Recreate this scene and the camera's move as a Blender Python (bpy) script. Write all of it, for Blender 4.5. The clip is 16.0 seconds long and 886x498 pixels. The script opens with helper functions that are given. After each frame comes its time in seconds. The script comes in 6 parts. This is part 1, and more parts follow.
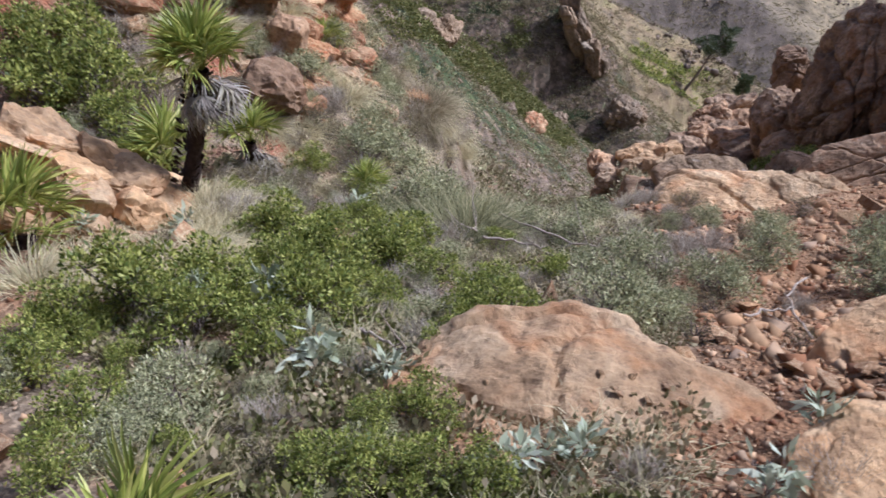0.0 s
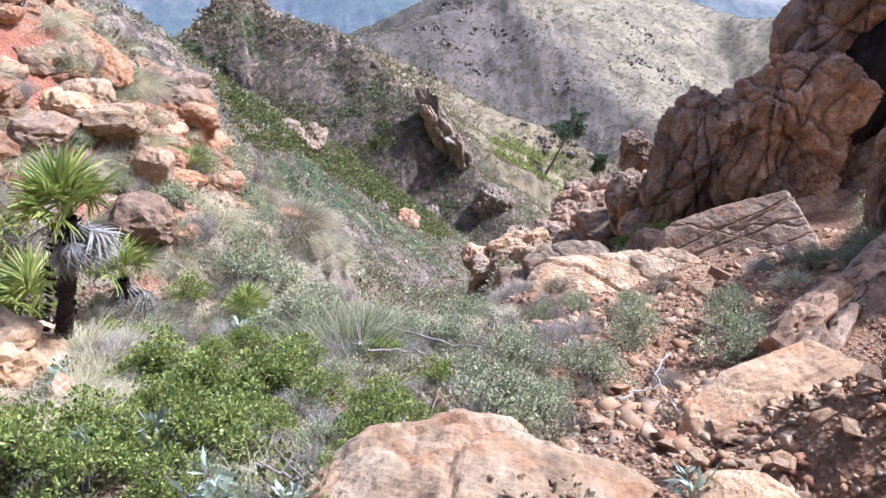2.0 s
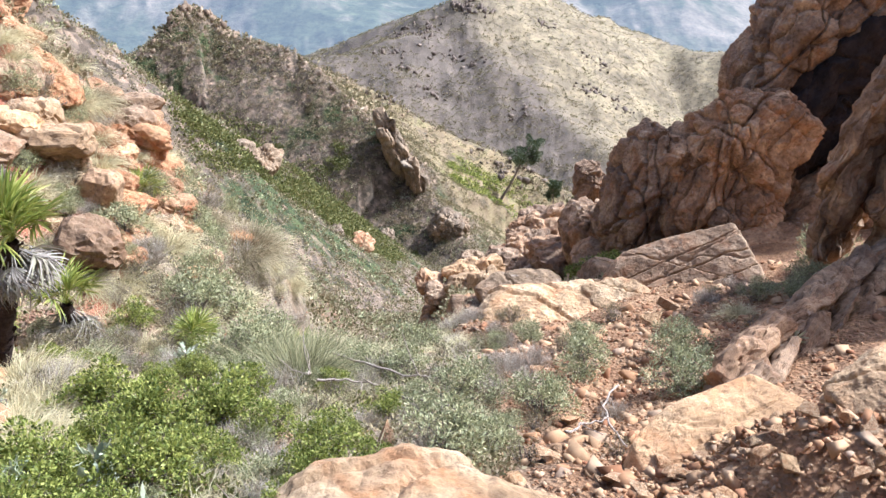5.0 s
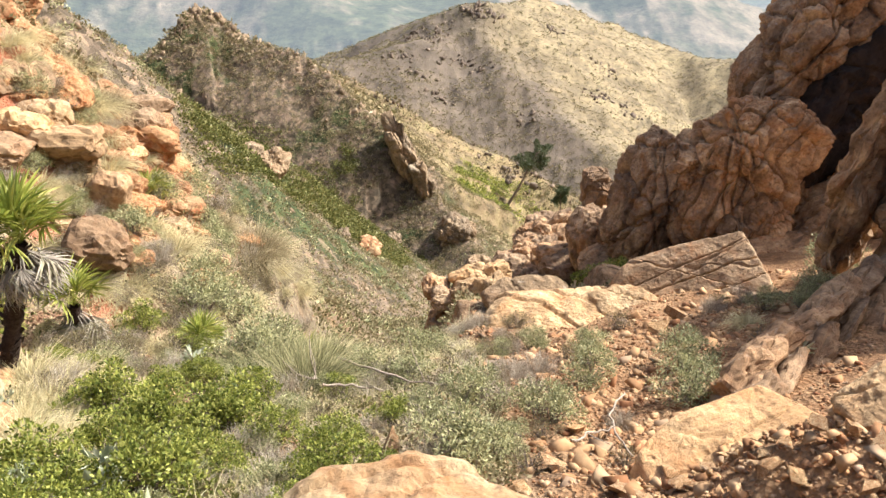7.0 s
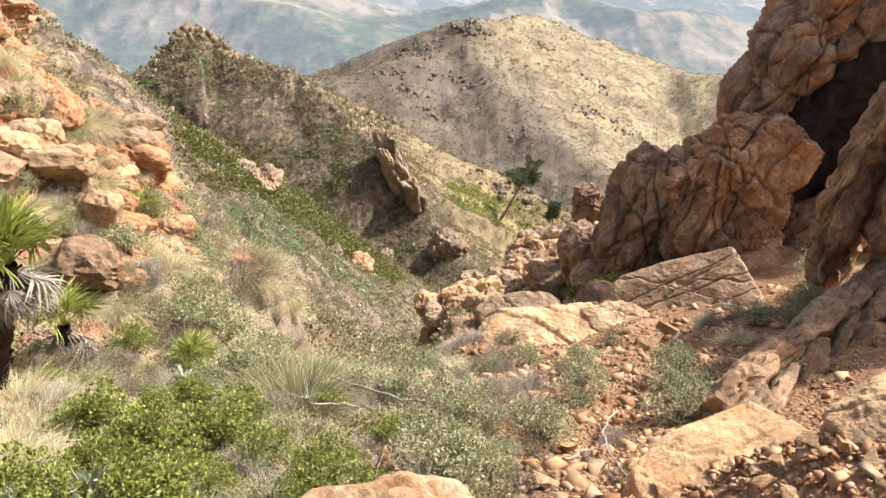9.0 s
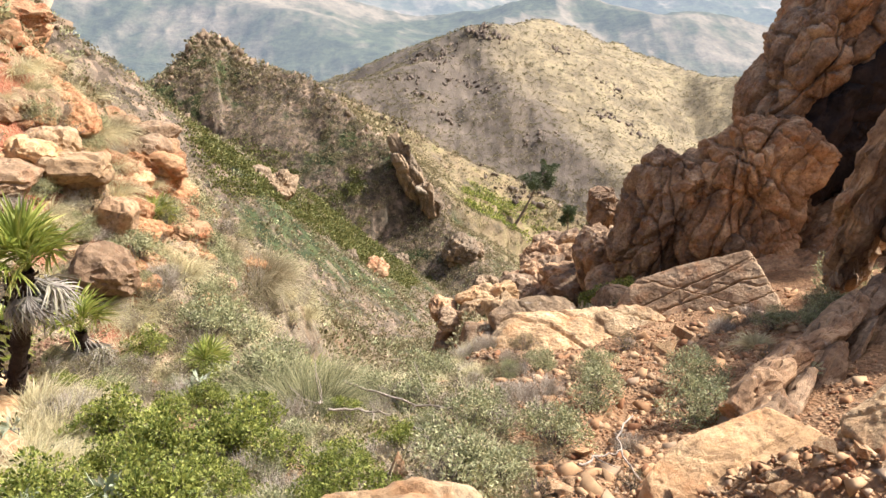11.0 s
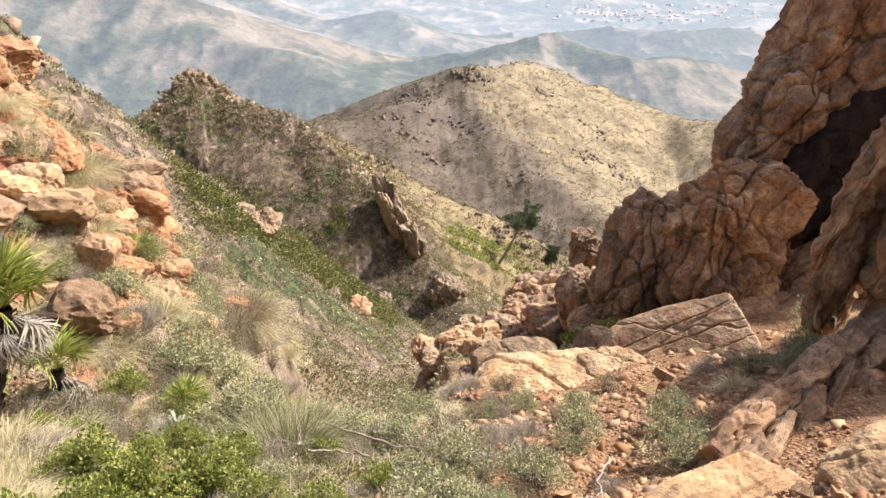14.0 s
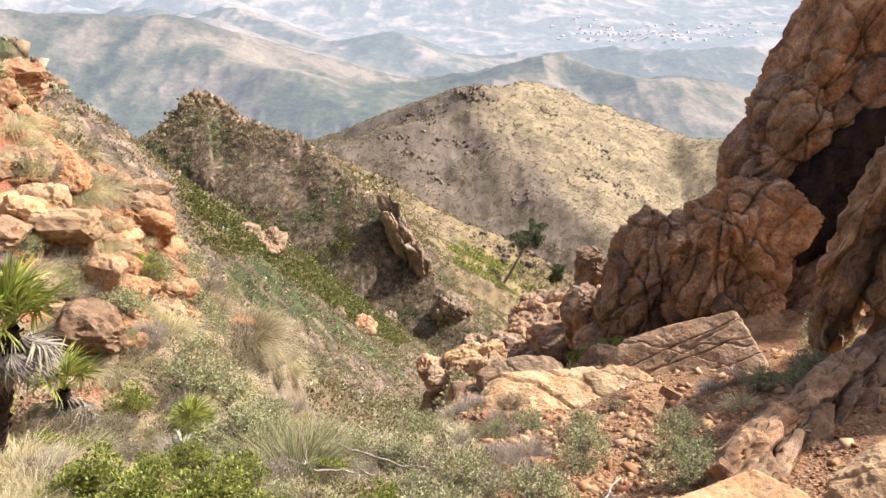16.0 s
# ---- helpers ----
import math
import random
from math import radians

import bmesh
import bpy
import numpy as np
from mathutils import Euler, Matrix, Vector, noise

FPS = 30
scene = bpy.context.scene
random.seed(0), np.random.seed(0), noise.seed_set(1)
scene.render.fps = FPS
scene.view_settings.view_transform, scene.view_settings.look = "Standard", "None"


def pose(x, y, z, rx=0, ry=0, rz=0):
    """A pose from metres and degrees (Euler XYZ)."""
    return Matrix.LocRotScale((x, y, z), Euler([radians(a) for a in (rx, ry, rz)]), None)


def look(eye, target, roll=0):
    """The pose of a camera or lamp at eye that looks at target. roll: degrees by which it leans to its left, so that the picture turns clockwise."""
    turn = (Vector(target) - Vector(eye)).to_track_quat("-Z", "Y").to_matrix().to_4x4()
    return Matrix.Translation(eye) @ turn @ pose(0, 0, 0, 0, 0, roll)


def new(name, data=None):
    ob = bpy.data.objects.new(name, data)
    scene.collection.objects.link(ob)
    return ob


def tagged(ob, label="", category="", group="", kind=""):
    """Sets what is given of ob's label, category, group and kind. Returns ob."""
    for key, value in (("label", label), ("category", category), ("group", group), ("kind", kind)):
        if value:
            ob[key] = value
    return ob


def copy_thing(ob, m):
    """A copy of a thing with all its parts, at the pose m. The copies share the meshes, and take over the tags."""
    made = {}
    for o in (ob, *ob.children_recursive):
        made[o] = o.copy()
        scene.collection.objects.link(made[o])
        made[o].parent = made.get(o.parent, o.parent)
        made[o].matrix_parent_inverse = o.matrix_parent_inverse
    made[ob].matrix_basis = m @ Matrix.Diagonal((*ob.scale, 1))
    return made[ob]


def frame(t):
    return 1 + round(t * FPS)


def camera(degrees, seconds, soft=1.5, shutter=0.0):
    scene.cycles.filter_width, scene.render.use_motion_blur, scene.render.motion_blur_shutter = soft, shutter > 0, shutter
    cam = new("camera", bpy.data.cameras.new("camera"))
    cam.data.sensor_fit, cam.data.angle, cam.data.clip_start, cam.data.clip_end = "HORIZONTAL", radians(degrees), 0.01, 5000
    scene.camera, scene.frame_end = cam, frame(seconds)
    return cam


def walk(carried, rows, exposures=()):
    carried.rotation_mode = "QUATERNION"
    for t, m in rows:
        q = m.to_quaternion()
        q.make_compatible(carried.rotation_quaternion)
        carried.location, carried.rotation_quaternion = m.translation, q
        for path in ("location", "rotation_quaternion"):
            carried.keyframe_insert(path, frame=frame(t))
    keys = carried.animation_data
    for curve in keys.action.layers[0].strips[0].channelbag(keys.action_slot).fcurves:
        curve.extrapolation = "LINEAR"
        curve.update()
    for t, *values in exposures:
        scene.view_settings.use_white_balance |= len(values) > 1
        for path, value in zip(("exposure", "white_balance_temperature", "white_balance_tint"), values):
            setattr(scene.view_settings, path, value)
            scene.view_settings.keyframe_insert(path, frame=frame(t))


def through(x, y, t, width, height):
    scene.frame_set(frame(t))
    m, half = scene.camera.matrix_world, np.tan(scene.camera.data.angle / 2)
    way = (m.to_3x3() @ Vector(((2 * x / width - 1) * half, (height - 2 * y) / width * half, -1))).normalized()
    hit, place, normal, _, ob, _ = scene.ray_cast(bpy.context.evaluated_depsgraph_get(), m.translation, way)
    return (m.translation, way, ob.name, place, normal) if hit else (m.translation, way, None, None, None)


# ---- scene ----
# ---- camera ----
cam = camera(57.11, 16.0, soft=1.5, shutter=0.25)
ROWS = [
    (0.0, -0.078, 0.082, 1.338, 54.25, 1.64, 12.31),
    (0.5, -0.080, 0.033, 1.468, 53.16, -1.99, 9.08),
    (1.0, -0.066, -0.009, 1.508, 58.90, -0.69, 6.06),
    (1.5, -0.053, -0.001, 1.518, 60.19, 0.63, 4.07),
    (2.0, -0.043, -0.007, 1.519, 60.60, 2.50, 1.99),
    (2.5, -0.034, -0.010, 1.529, 61.06, 2.29, -0.15),
    (3.0, -0.022, -0.017, 1.535, 61.20, 1.42, -1.19),
    (3.5, -0.020, -0.010, 1.534, 60.84, 1.71, -1.85),
    (4.0, -0.023, -0.004, 1.536, 60.45, 1.35, -1.35),
    (4.5, -0.020, 0.003, 1.545, 60.68, 0.97, -1.32),
    (5.0, -0.021, 0.010, 1.557, 62.17, 0.26, -0.37),
    (7.5, -0.026, 0.021, 1.567, 62.58, -0.08, 0.34),
    (8.0, -0.025, 0.020, 1.571, 62.79, -0.12, 0.01),
    (8.5, -0.024, 0.022, 1.573, 63.13, -0.11, -0.32),
    (9.0, -0.019, 0.022, 1.579, 63.59, -0.04, -0.28),
    (9.5, -0.021, 0.028, 1.578, 63.76, 0.21, -0.03),
    (12.0, -0.001, 0.024, 1.586, 64.30, 0.79, 0.73),
    (12.5, -0.001, 0.014, 1.590, 64.78, 0.91, 0.69),
    (13.0, 0.005, 0.015, 1.585, 65.03, 0.94, 0.68),
    (13.5, -0.000, 0.013, 1.595, 65.55, 0.48, 0.79),
    (14.0, 0.004, 0.010, 1.598, 66.66, -0.29, -0.26),
    (14.5, 0.004, 0.005, 1.593, 66.51, -0.14, 0.28),
    (15.0, 0.005, 0.005, 1.598, 67.19, -0.12, 0.79),
    (15.5, -0.002, 0.002, 1.601, 67.59, -0.43, 0.54),
    (16.0, 0.000, 0.000, 1.600, 68.00, -0.00, -0.00),
]
walk(cam, [(r[0], pose(*r[1:])) for r in ROWS],
     [(0.0, 0.05, 4750, 23), (0.9, 0.38, 4480, 28), (1.8, 0.78, 4450, 24), (4.6, 1.0, 4600, 18), (5.4, 0.95, 5150, 15), (7.2, 0.97, 5750, 13), (9.0, 0.93, 5600, 15), (12.0, 0.86, 5600, 16), (16.0, 0.83, 5700, 19)])

# ---- sky and sun ----
SUN_TO = Vector((0.84, 0.38, 0.98)).normalized()
world = bpy.data.worlds.new("sky")
scene.world = world
world.use_nodes = True
wn = world.node_tree
sky = wn.nodes.new("ShaderNodeTexSky")
sky.sky_type, sky.sun_disc = "NISHITA", False
sky.sun_elevation = math.asin(SUN_TO.z)
sky.sun_rotation = math.atan2(SUN_TO.x, SUN_TO.y)
sky.dust_density, sky.ozone_density = 5.0, 0.3
wn.links.new(sky.outputs[0], wn.nodes["Background"].inputs[0])
wn.nodes["Background"].inputs[1].default_value = 0.118
sun = new("sun", bpy.data.lights.new("sun", "SUN"))
sun.data.energy, sun.data.angle, sun.data.color = 5.0, radians(2.0), (1.0, 0.94, 0.84)
sun.matrix_world = look((0, 0, 60), Vector((0, 0, 60)) - SUN_TO)


# ---- numbers: noise ----
def hash01(ix, iy, iz, seed):
    with np.errstate(over="ignore"):
        h = (ix.astype(np.int64) * 374761393 + iy.astype(np.int64) * 668265263 + iz.astype(np.int64) * 2147483647 + seed * 974634287)
        h = (h ^ (h >> 13)) * 1274126177
        h = h ^ (h >> 16)
    return (h & 0xFFFFFF) / float(0xFFFFFF)


def vnoise(x, y, z, seed=0):
    """Smooth value noise, -1 to 1."""
    x, y, z = np.broadcast_arrays(np.asarray(x, float), np.asarray(y, float), np.asarray(z, float))
    fx, fy, fz = np.floor(x), np.floor(y), np.floor(z)
    ix, iy, iz = fx.astype(np.int64), fy.astype(np.int64), fz.astype(np.int64)
    u, v, w = x - fx, y - fy, z - fz
    u, v, w = (s * s * s * (s * (s * 6 - 15) + 10) for s in (u, v, w))
    out = 0
    for a in (0, 1):
        for b in (0, 1):
            for c in (0, 1):
                k = (u if a else 1 - u) * (v if b else 1 - v) * (w if c else 1 - w)
                out = out + k * hash01(ix + a, iy + b, iz + c, seed)
    return out * 2 - 1


def fbm(x, y, z=0.0, seed=0, octaves=4, gain=0.5, ridged=False):
    total, amp, f = 0, 1.0, 1.0
    for i in range(octaves):
        n = vnoise(np.asarray(x) * f, np.asarray(y) * f, np.asarray(z) * f, seed + i * 17)
        total = total + amp * ((1 - 2 * np.abs(n)) if ridged else n)
        amp, f = amp * gain, f * 2.03
    return total


def step(a, b, x):
    s = np.clip((np.asarray(x, float) - a) / (b - a), 0, 1)
    return s * s * (3 - 2 * s)


# ---- the lie of the land ----
def tent(x, y, line, drop):
    """Height of a ridge whose crest runs along line; drop(d) says how it falls away."""
    best = np.full(np.shape(x), -1e9)
    for (x0, y0, z0), (x1, y1, z1) in zip(line[:-1], line[1:]):
        dx, dy = x1 - x0, y1 - y0
        s = np.clip(((x - x0) * dx + (y - y0) * dy) / (dx * dx + dy * dy), 0, 1)
        d = np.hypot(x - x0 - s * dx, y - y0 - s * dy)
        best = np.maximum(best, z0 + s * (z1 - z0) - drop(d))
    return best


def softmax(a, b, k):
    m = np.maximum(a, b)
    return m + k * np.log(np.exp((a - m) / k) + np.exp((b - m) / k))


CREST = [(-46, 66, -27), (-33.3, 80, -22.6), (-31.3, 84, -19.8), (-28.4, 88, -17.3), (-27.5, 90, -16.6), (-24.8, 90, -17.4), (-22.2, 89, -19.4), (-15.3, 85, -19.8),
         (-11.4, 82, -22.3), (-8.2, 79, -23.9), (-5.4, 76, -24.8), (-2.9, 74, -27.0), (-2.0, 72.5, -29.4), (-0.1, 70, -30.5), (2.0, 65, -31.5), (3.5, 60, -31.8)]
SPUR = [(-24, 24, 3.0), (-14.6, 28, -2.3), (-15.3, 30, -3.4), (-15.4, 32, -5.0), (-14.4, 34, -6.6), (-14.6, 36, -8.4)]
SUNNY = [(-48, 116, -38), (-19, 112, -27.7), (-15.4, 110, -28.2), (-9.2, 108, -31.2), (-2.6, 106, -33.9), (7.1, 104, -38.0), (16.5, 100, -42.0), (23.0, 98, -43.6)]
HILL = [(-60, 240, -66), (-10.4, 270, -63.3), (0.9, 290, -59.2), (9.5, 299, -56.0), (13.5, 302, -56.6), (22.4, 310, -57.3), (37.4, 330, -58.7), (75, 330, -74.5), (95, 310, -76.3), (110, 280, -76)]
RIB = [(11, 300, -56.5), (17.9, 257, -68.0), (29.5, 235, -75.0), (45.7, 216, -80.5), (55.0, 206, -84.0)]
RIB_B = [(-10.4, 270, -63.3), (-13.0, 236, -71.0), (-6.0, 212, -78.0), (4.0, 196, -84.0)]
FALL_Y = (-40, -6, 0, 1, 2, 3.2, 5, 7.6, 9.3, 12, 25, 40, 52, 62, 84, 130, 200, 300, 336, 560, 900)
FALL_Z = (16, 1.6, 0, -.28, -.74, -1.22, -2.05, -3.25, -4.15, -5.9, -14.6, -22.6, -28.6, -33.4, -46, -75, -100, -118, -122, -170, -190)


def beyond(x, y, line):
    """How far a place lies behind a crest (0 before it), and the height of the crest there."""
    near, back, high = np.full(np.shape(x), 1e9), np.zeros(np.shape(x)), np.zeros(np.shape(x))
    for (x0, y0, z0), (x1, y1, z1) in zip(line[:-1], line[1:]):
        dx, dy = x1 - x0, y1 - y0
        s = np.clip(((x - x0) * dx + (y - y0) * dy) / (dx * dx + dy * dy), 0, 1)
        d = np.hypot(x - x0 - s * dx, y - y0 - s * dy)
        closer = d < near
        side = dx * (y - y0) - dy * (x - x0)
        back = np.where(closer, np.where(side > 0, d, 0.0), back)
        high = np.where(closer, z0 + s * (z1 - z0), high)
        near = np.minimum(near, d)
    return back, high


def ridge(x, y, line, front, behind):
    """A ridge whose height comes from the nearest point of its crest; front and behind say how it falls away on the two sides."""
    near, side, high = np.full(np.shape(x), 1e9), np.zeros(np.shape(x)), np.zeros(np.shape(x))
    for (x0, y0, z0), (x1, y1, z1) in zip(line[:-1], line[1:]):
        dx, dy = x1 - x0, y1 - y0
        s = np.clip(((x - x0) * dx + (y - y0) * dy) / (dx * dx + dy * dy), 0, 1)
        d = np.hypot(x - x0 - s * dx, y - y0 - s * dy)
        closer = d < near
        side = np.where(closer, dx * (y - y0) - dy * (x - x0), side)
        high = np.where(closer, z0 + s * (z1 - z0), high)
        near = np.minimum(near, d)
    return high - np.where(side > 0, behind * near, front * near)


def land(x, y, rough=True):
    x, y = np.asarray(x, float), np.asarray(y, float)
    axis = np.interp(y, (0, 10, 25, 62, 84, 120), (0, 0, -0.6, 3.2, 6.2, 9))
    z = np.interp(y, FALL_Y, FALL_Z)
    u = x - axis
    near = 1 - step(70, 84, y)
    left = np.interp(y, (2.5, 5, 7, 8, 9.4, 12, 17, 28, 38, 62, 100), (0.03, 0.2, 0.95, 1.2, 1.2, 0.7, 0.6, 1.15, 1.3, 0.6, 0.3))
    lz = left * np.maximum(0, -u - np.interp(y, (0, 5, 7.5, 14, 28, 40, 62), (1.2, 1.4, 1.65, 1.75, 2.6, 2.9, 3.4)))
    lz = np.where(lz > 8, 8 + (lz - 8) * 0.5, lz)
    right = np.interp(y, (0, 2.2, 3.5, 6.5, 9, 13, 20, 60, 100), (0.6, 0.6, 0.25, 0.2, 0.2, 0.4, 0.45, 0.35, 0.2))
    rz = right * np.maximum(0, u - 1.0 - 0.05 * y)
    z = z + (lz + rz) * near
    z = z + 0.26 * np.exp(-((x - 1.32) / 0.42) ** 2 - ((y - 2.38) / 0.42) ** 2)
    # the cut of the gully below the bank
    z = z - 1.5 * step(5.4, 8.6, y) * (1 - step(15, 24, y)) * step(-2.2, -1.3, x) * (1 - step(-0.5, 0.3, x))
    if np.max(y) > 14:
        # the slope across the gully ends in a crest that falls away behind
        z = softmax(z, np.where(y > 58, ridge(x, y, CREST, 0.5, 0.75), -200.0), 0.5)
        back, high = beyond(x, y, CREST)
        z = np.where((back > 0) & (y > 48), np.minimum(z, high - 0.75 * back * step(50, 60, y) + 0.4), z)
        z = softmax(z, tent(x, y, SPUR, lambda d: 1.15 * d), 0.4)
        # the sunny spur and the long hill across the valley
        z = softmax(z, ridge(x, y, SUNNY, 0.3, 0.8), 0.6)
        hill = softmax(tent(x, y, HILL, lambda d: 0.42 * (np.sqrt(d * d + 9) - 3)), tent(x, y, RIB, lambda d: 0.42 * (np.sqrt(d * d + 36) - 6)), 1.5)
        hill = softmax(hill, tent(x, y, RIB_B, lambda d: 0.4 * (np.sqrt(d * d + 25) - 5)), 1.5)
        z = softmax(z, hill, 1.0)
    if rough:
        r = np.hypot(x, y)
        z = z + 0.05 * np.minimum(1, r / 2) * fbm(x * 1.6, y * 1.6, seed=3, octaves=5)
        z = z + 0.16 * step(3, 12, r) * fbm(x * 0.45, y * 0.45, seed=5, octaves=5)
        mid = step(18, 40, r) * (1 - 0.5 * step(50, 62, y) * (1 - step(64, 80, y)))
        z = z + mid * 0.5 * fbm(x * 0.16, y * 0.16, seed=7, octaves=6, gain=0.55)
        crag = np.exp(-np.maximum(0, -20.5 - z + 0.12 * np.maximum(0, y - 84)) / 1.5) * step(60, 76, y) * (1 - step(92, 98, y)) * (1 - step(-8, -3, x))
        z = z + crag * 0.3 * fbm(x * 0.33, y * 0.33, seed=11, octaves=5, gain=0.6, ridged=True)
        z = z + step(95, 150, y) * (0.9 * fbm(x * 0.05, y * 0.05, seed=13, octaves=6, gain=0.5, ridged=True) + 2.0 * fbm(x * 0.018, y * 0.018, seed=15, octaves=3))
    return z


def ground_at(x, y):
    return float(land(np.array([x]), np.array([y]))[0])


# ---- materials ----
def mat(name, rough=0.9, spec=0.3):
    m = bpy.data.materials.new(name)
    m.use_nodes = True
    b = m.node_tree.nodes["Principled BSDF"]
    b.inputs["Roughness"].default_value = rough
    b.inputs["Specular IOR Level"].default_value = spec
    return m, m.node_tree, b


def coords(nt):
    return nt.nodes.new("ShaderNodeTexCoord").outputs["Object"]


def world_coords(nt):
    return nt.nodes.new("ShaderNodeNewGeometry").outputs["Position"]


def tex_noise(nt, vec, scale, detail=6, rough=0.6, dist=0.0):
    n = nt.nodes.new("ShaderNodeTexNoise")
    n.inputs["Scale"].default_value, n.inputs["Detail"].default_value = scale, detail
    n.inputs["Roughness"].default_value, n.inputs["Distortion"].default_value = rough, dist
    nt.links.new(vec, n.inputs["Vector"])
    return n.outputs["Fac"]


def ramp(nt, fac, stops):
    r = nt.nodes.new("ShaderNodeValToRGB")
    while len(r.color_ramp.elements) < len(stops):
        r.color_ramp.elements.new(0.5)
    for e, (p, c) in zip(r.color_ramp.elements, stops):
        e.position, e.color = p, (*c, 1) if len(c) == 3 else c
    nt.links.new(fac, r.inputs[0])
    return r.outputs[0]


def grey(nt, fac, a, b):
    r = nt.nodes.new("ShaderNodeMapRange")
    r.inputs["From Min"].default_value, r.inputs["From Max"].default_value = a, b
    nt.links.new(fac, r.inputs["Value"])
    return r.outputs[0]


def mix(nt, fac, a, b, kind="MIX"):
    m = nt.nodes.new("ShaderNodeMix")
    m.data_type, m.blend_type = "RGBA", kind
    for value, socket in ((fac, m.inputs[0]), (a, m.inputs[6]), (b, m.inputs[7])):
        if isinstance(value, (int, float)):
            socket.default_value = value
        elif isinstance(value, tuple):
            socket.default_value = (*value, 1)
        else:
            nt.links.new(value, socket)
    return m.outputs[2]


def bump(nt, b, height, strength, distance):
    n = nt.nodes.new("ShaderNodeBump")
    n.inputs["Strength"].default_value, n.inputs["Distance"].default_value = strength, distance
    nt.links.new(height, n.inputs["Height"])
    nt.links.new(n.outputs[0], b.inputs["Normal"])


def rock_material(name, dark, mid, light, rust, size=1.0, lichen=0.0, strata=0.0):
    m, nt, b = mat(name, 0.92, 0.25)
    v = coords(nt)
    big = tex_noise(nt, v, 1.3 / size, 8, 0.65, 0.4)
    fine = tex_noise(nt, v, 14 / size, 8, 0.7)
    base = ramp(nt, big, [(0.28, dark), (0.46, mid), (0.62, light), (0.8, mid)])
    red = grey(nt, tex_noise(nt, v, 2.1 / size, 6, 0.6, 0.8), 0.5, 0.68)
    base = mix(nt, red, base, rust)
    speck = ramp(nt, fine, [(0.28, (0.32, 0.29, 0.27)), (0.46, (0.92, 0.9, 0.88)), (0.72, (1.3, 1.27, 1.2))])
    base = mix(nt, 1.0, base, speck, "MULTIPLY")
    if lichen:
        spots = grey(nt, tex_noise(nt, v, 9 / size, 5, 0.6, 0.3), 0.62, 0.68)
        part = nt.nodes.new("ShaderNodeMath")
        part.operation = "MULTIPLY"
        part.inputs[1].default_value = lichen
        nt.links.new(spots, part.inputs[0])
        base = mix(nt, part.outputs[0], base, (0.42, 0.41, 0.36))
    tone = nt.nodes.new("ShaderNodeObjectInfo").outputs["Random"]
    base = mix(nt, 1.0, base, ramp(nt, tone, [(0, (0.72, 0.7, 0.68)), (0.35, (0.95, 0.98, 1.0)), (0.7, (1.08, 1.0, 0.9)), (1, (1.2, 1.16, 1.08))]), "MULTIPLY")
    nt.links.new(base, b.inputs["Base Color"])
    relief = mix(nt, 0.5, tex_noise(nt, v, 5 / size, 10, 0.7, 0.5), fine)
    bump(nt, b, relief, 0.9, 0.05 * size)
    return m


ROCK_BROWN = rock_material("brown_rock", (0.13, 0.08, 0.042), (0.29, 0.188, 0.1), (0.43, 0.3, 0.172), (0.31, 0.165, 0.075), 0.6, 0.15)
ROCK = rock_material("tan_rock", (0.2, 0.12, 0.058), (0.45, 0.30, 0.148), (0.62, 0.46, 0.255), (0.43, 0.23, 0.095), 0.7)
ROCK_RED = rock_material("red_rock", (0.15, 0.07, 0.03), (0.36, 0.2, 0.09), (0.5, 0.34, 0.175), (0.38, 0.125, 0.042), 0.5)
ROCK_CLIFF = rock_material("cliff_rock", (0.07, 0.044, 0.026), (0.27, 0.175, 0.096), (0.52, 0.37, 0.21), (0.34, 0.185, 0.085), 0.6, 0.3)
ROCK_STONE = rock_material("loose_stone", (0.19, 0.11, 0.05), (0.42, 0.26, 0.125), (0.58, 0.42, 0.23), (0.42, 0.2, 0.08), 0.3)
# near black: the hollow's shade is painted in together with the stain
ROCK_STAIN_SHADE = rock_material("black_stained_rock", (0.012, 0.010, 0.009), (0.03, 0.023, 0.018), (0.07, 0.05, 0.036), (0.05, 0.03, 0.02), 1.2)
ROCK_GREY = rock_material("grey_rock", (0.11, 0.082, 0.05), (0.225, 0.168, 0.1), (0.34, 0.262, 0.165), (0.22, 0.145, 0.08), 1.2, 0.3)


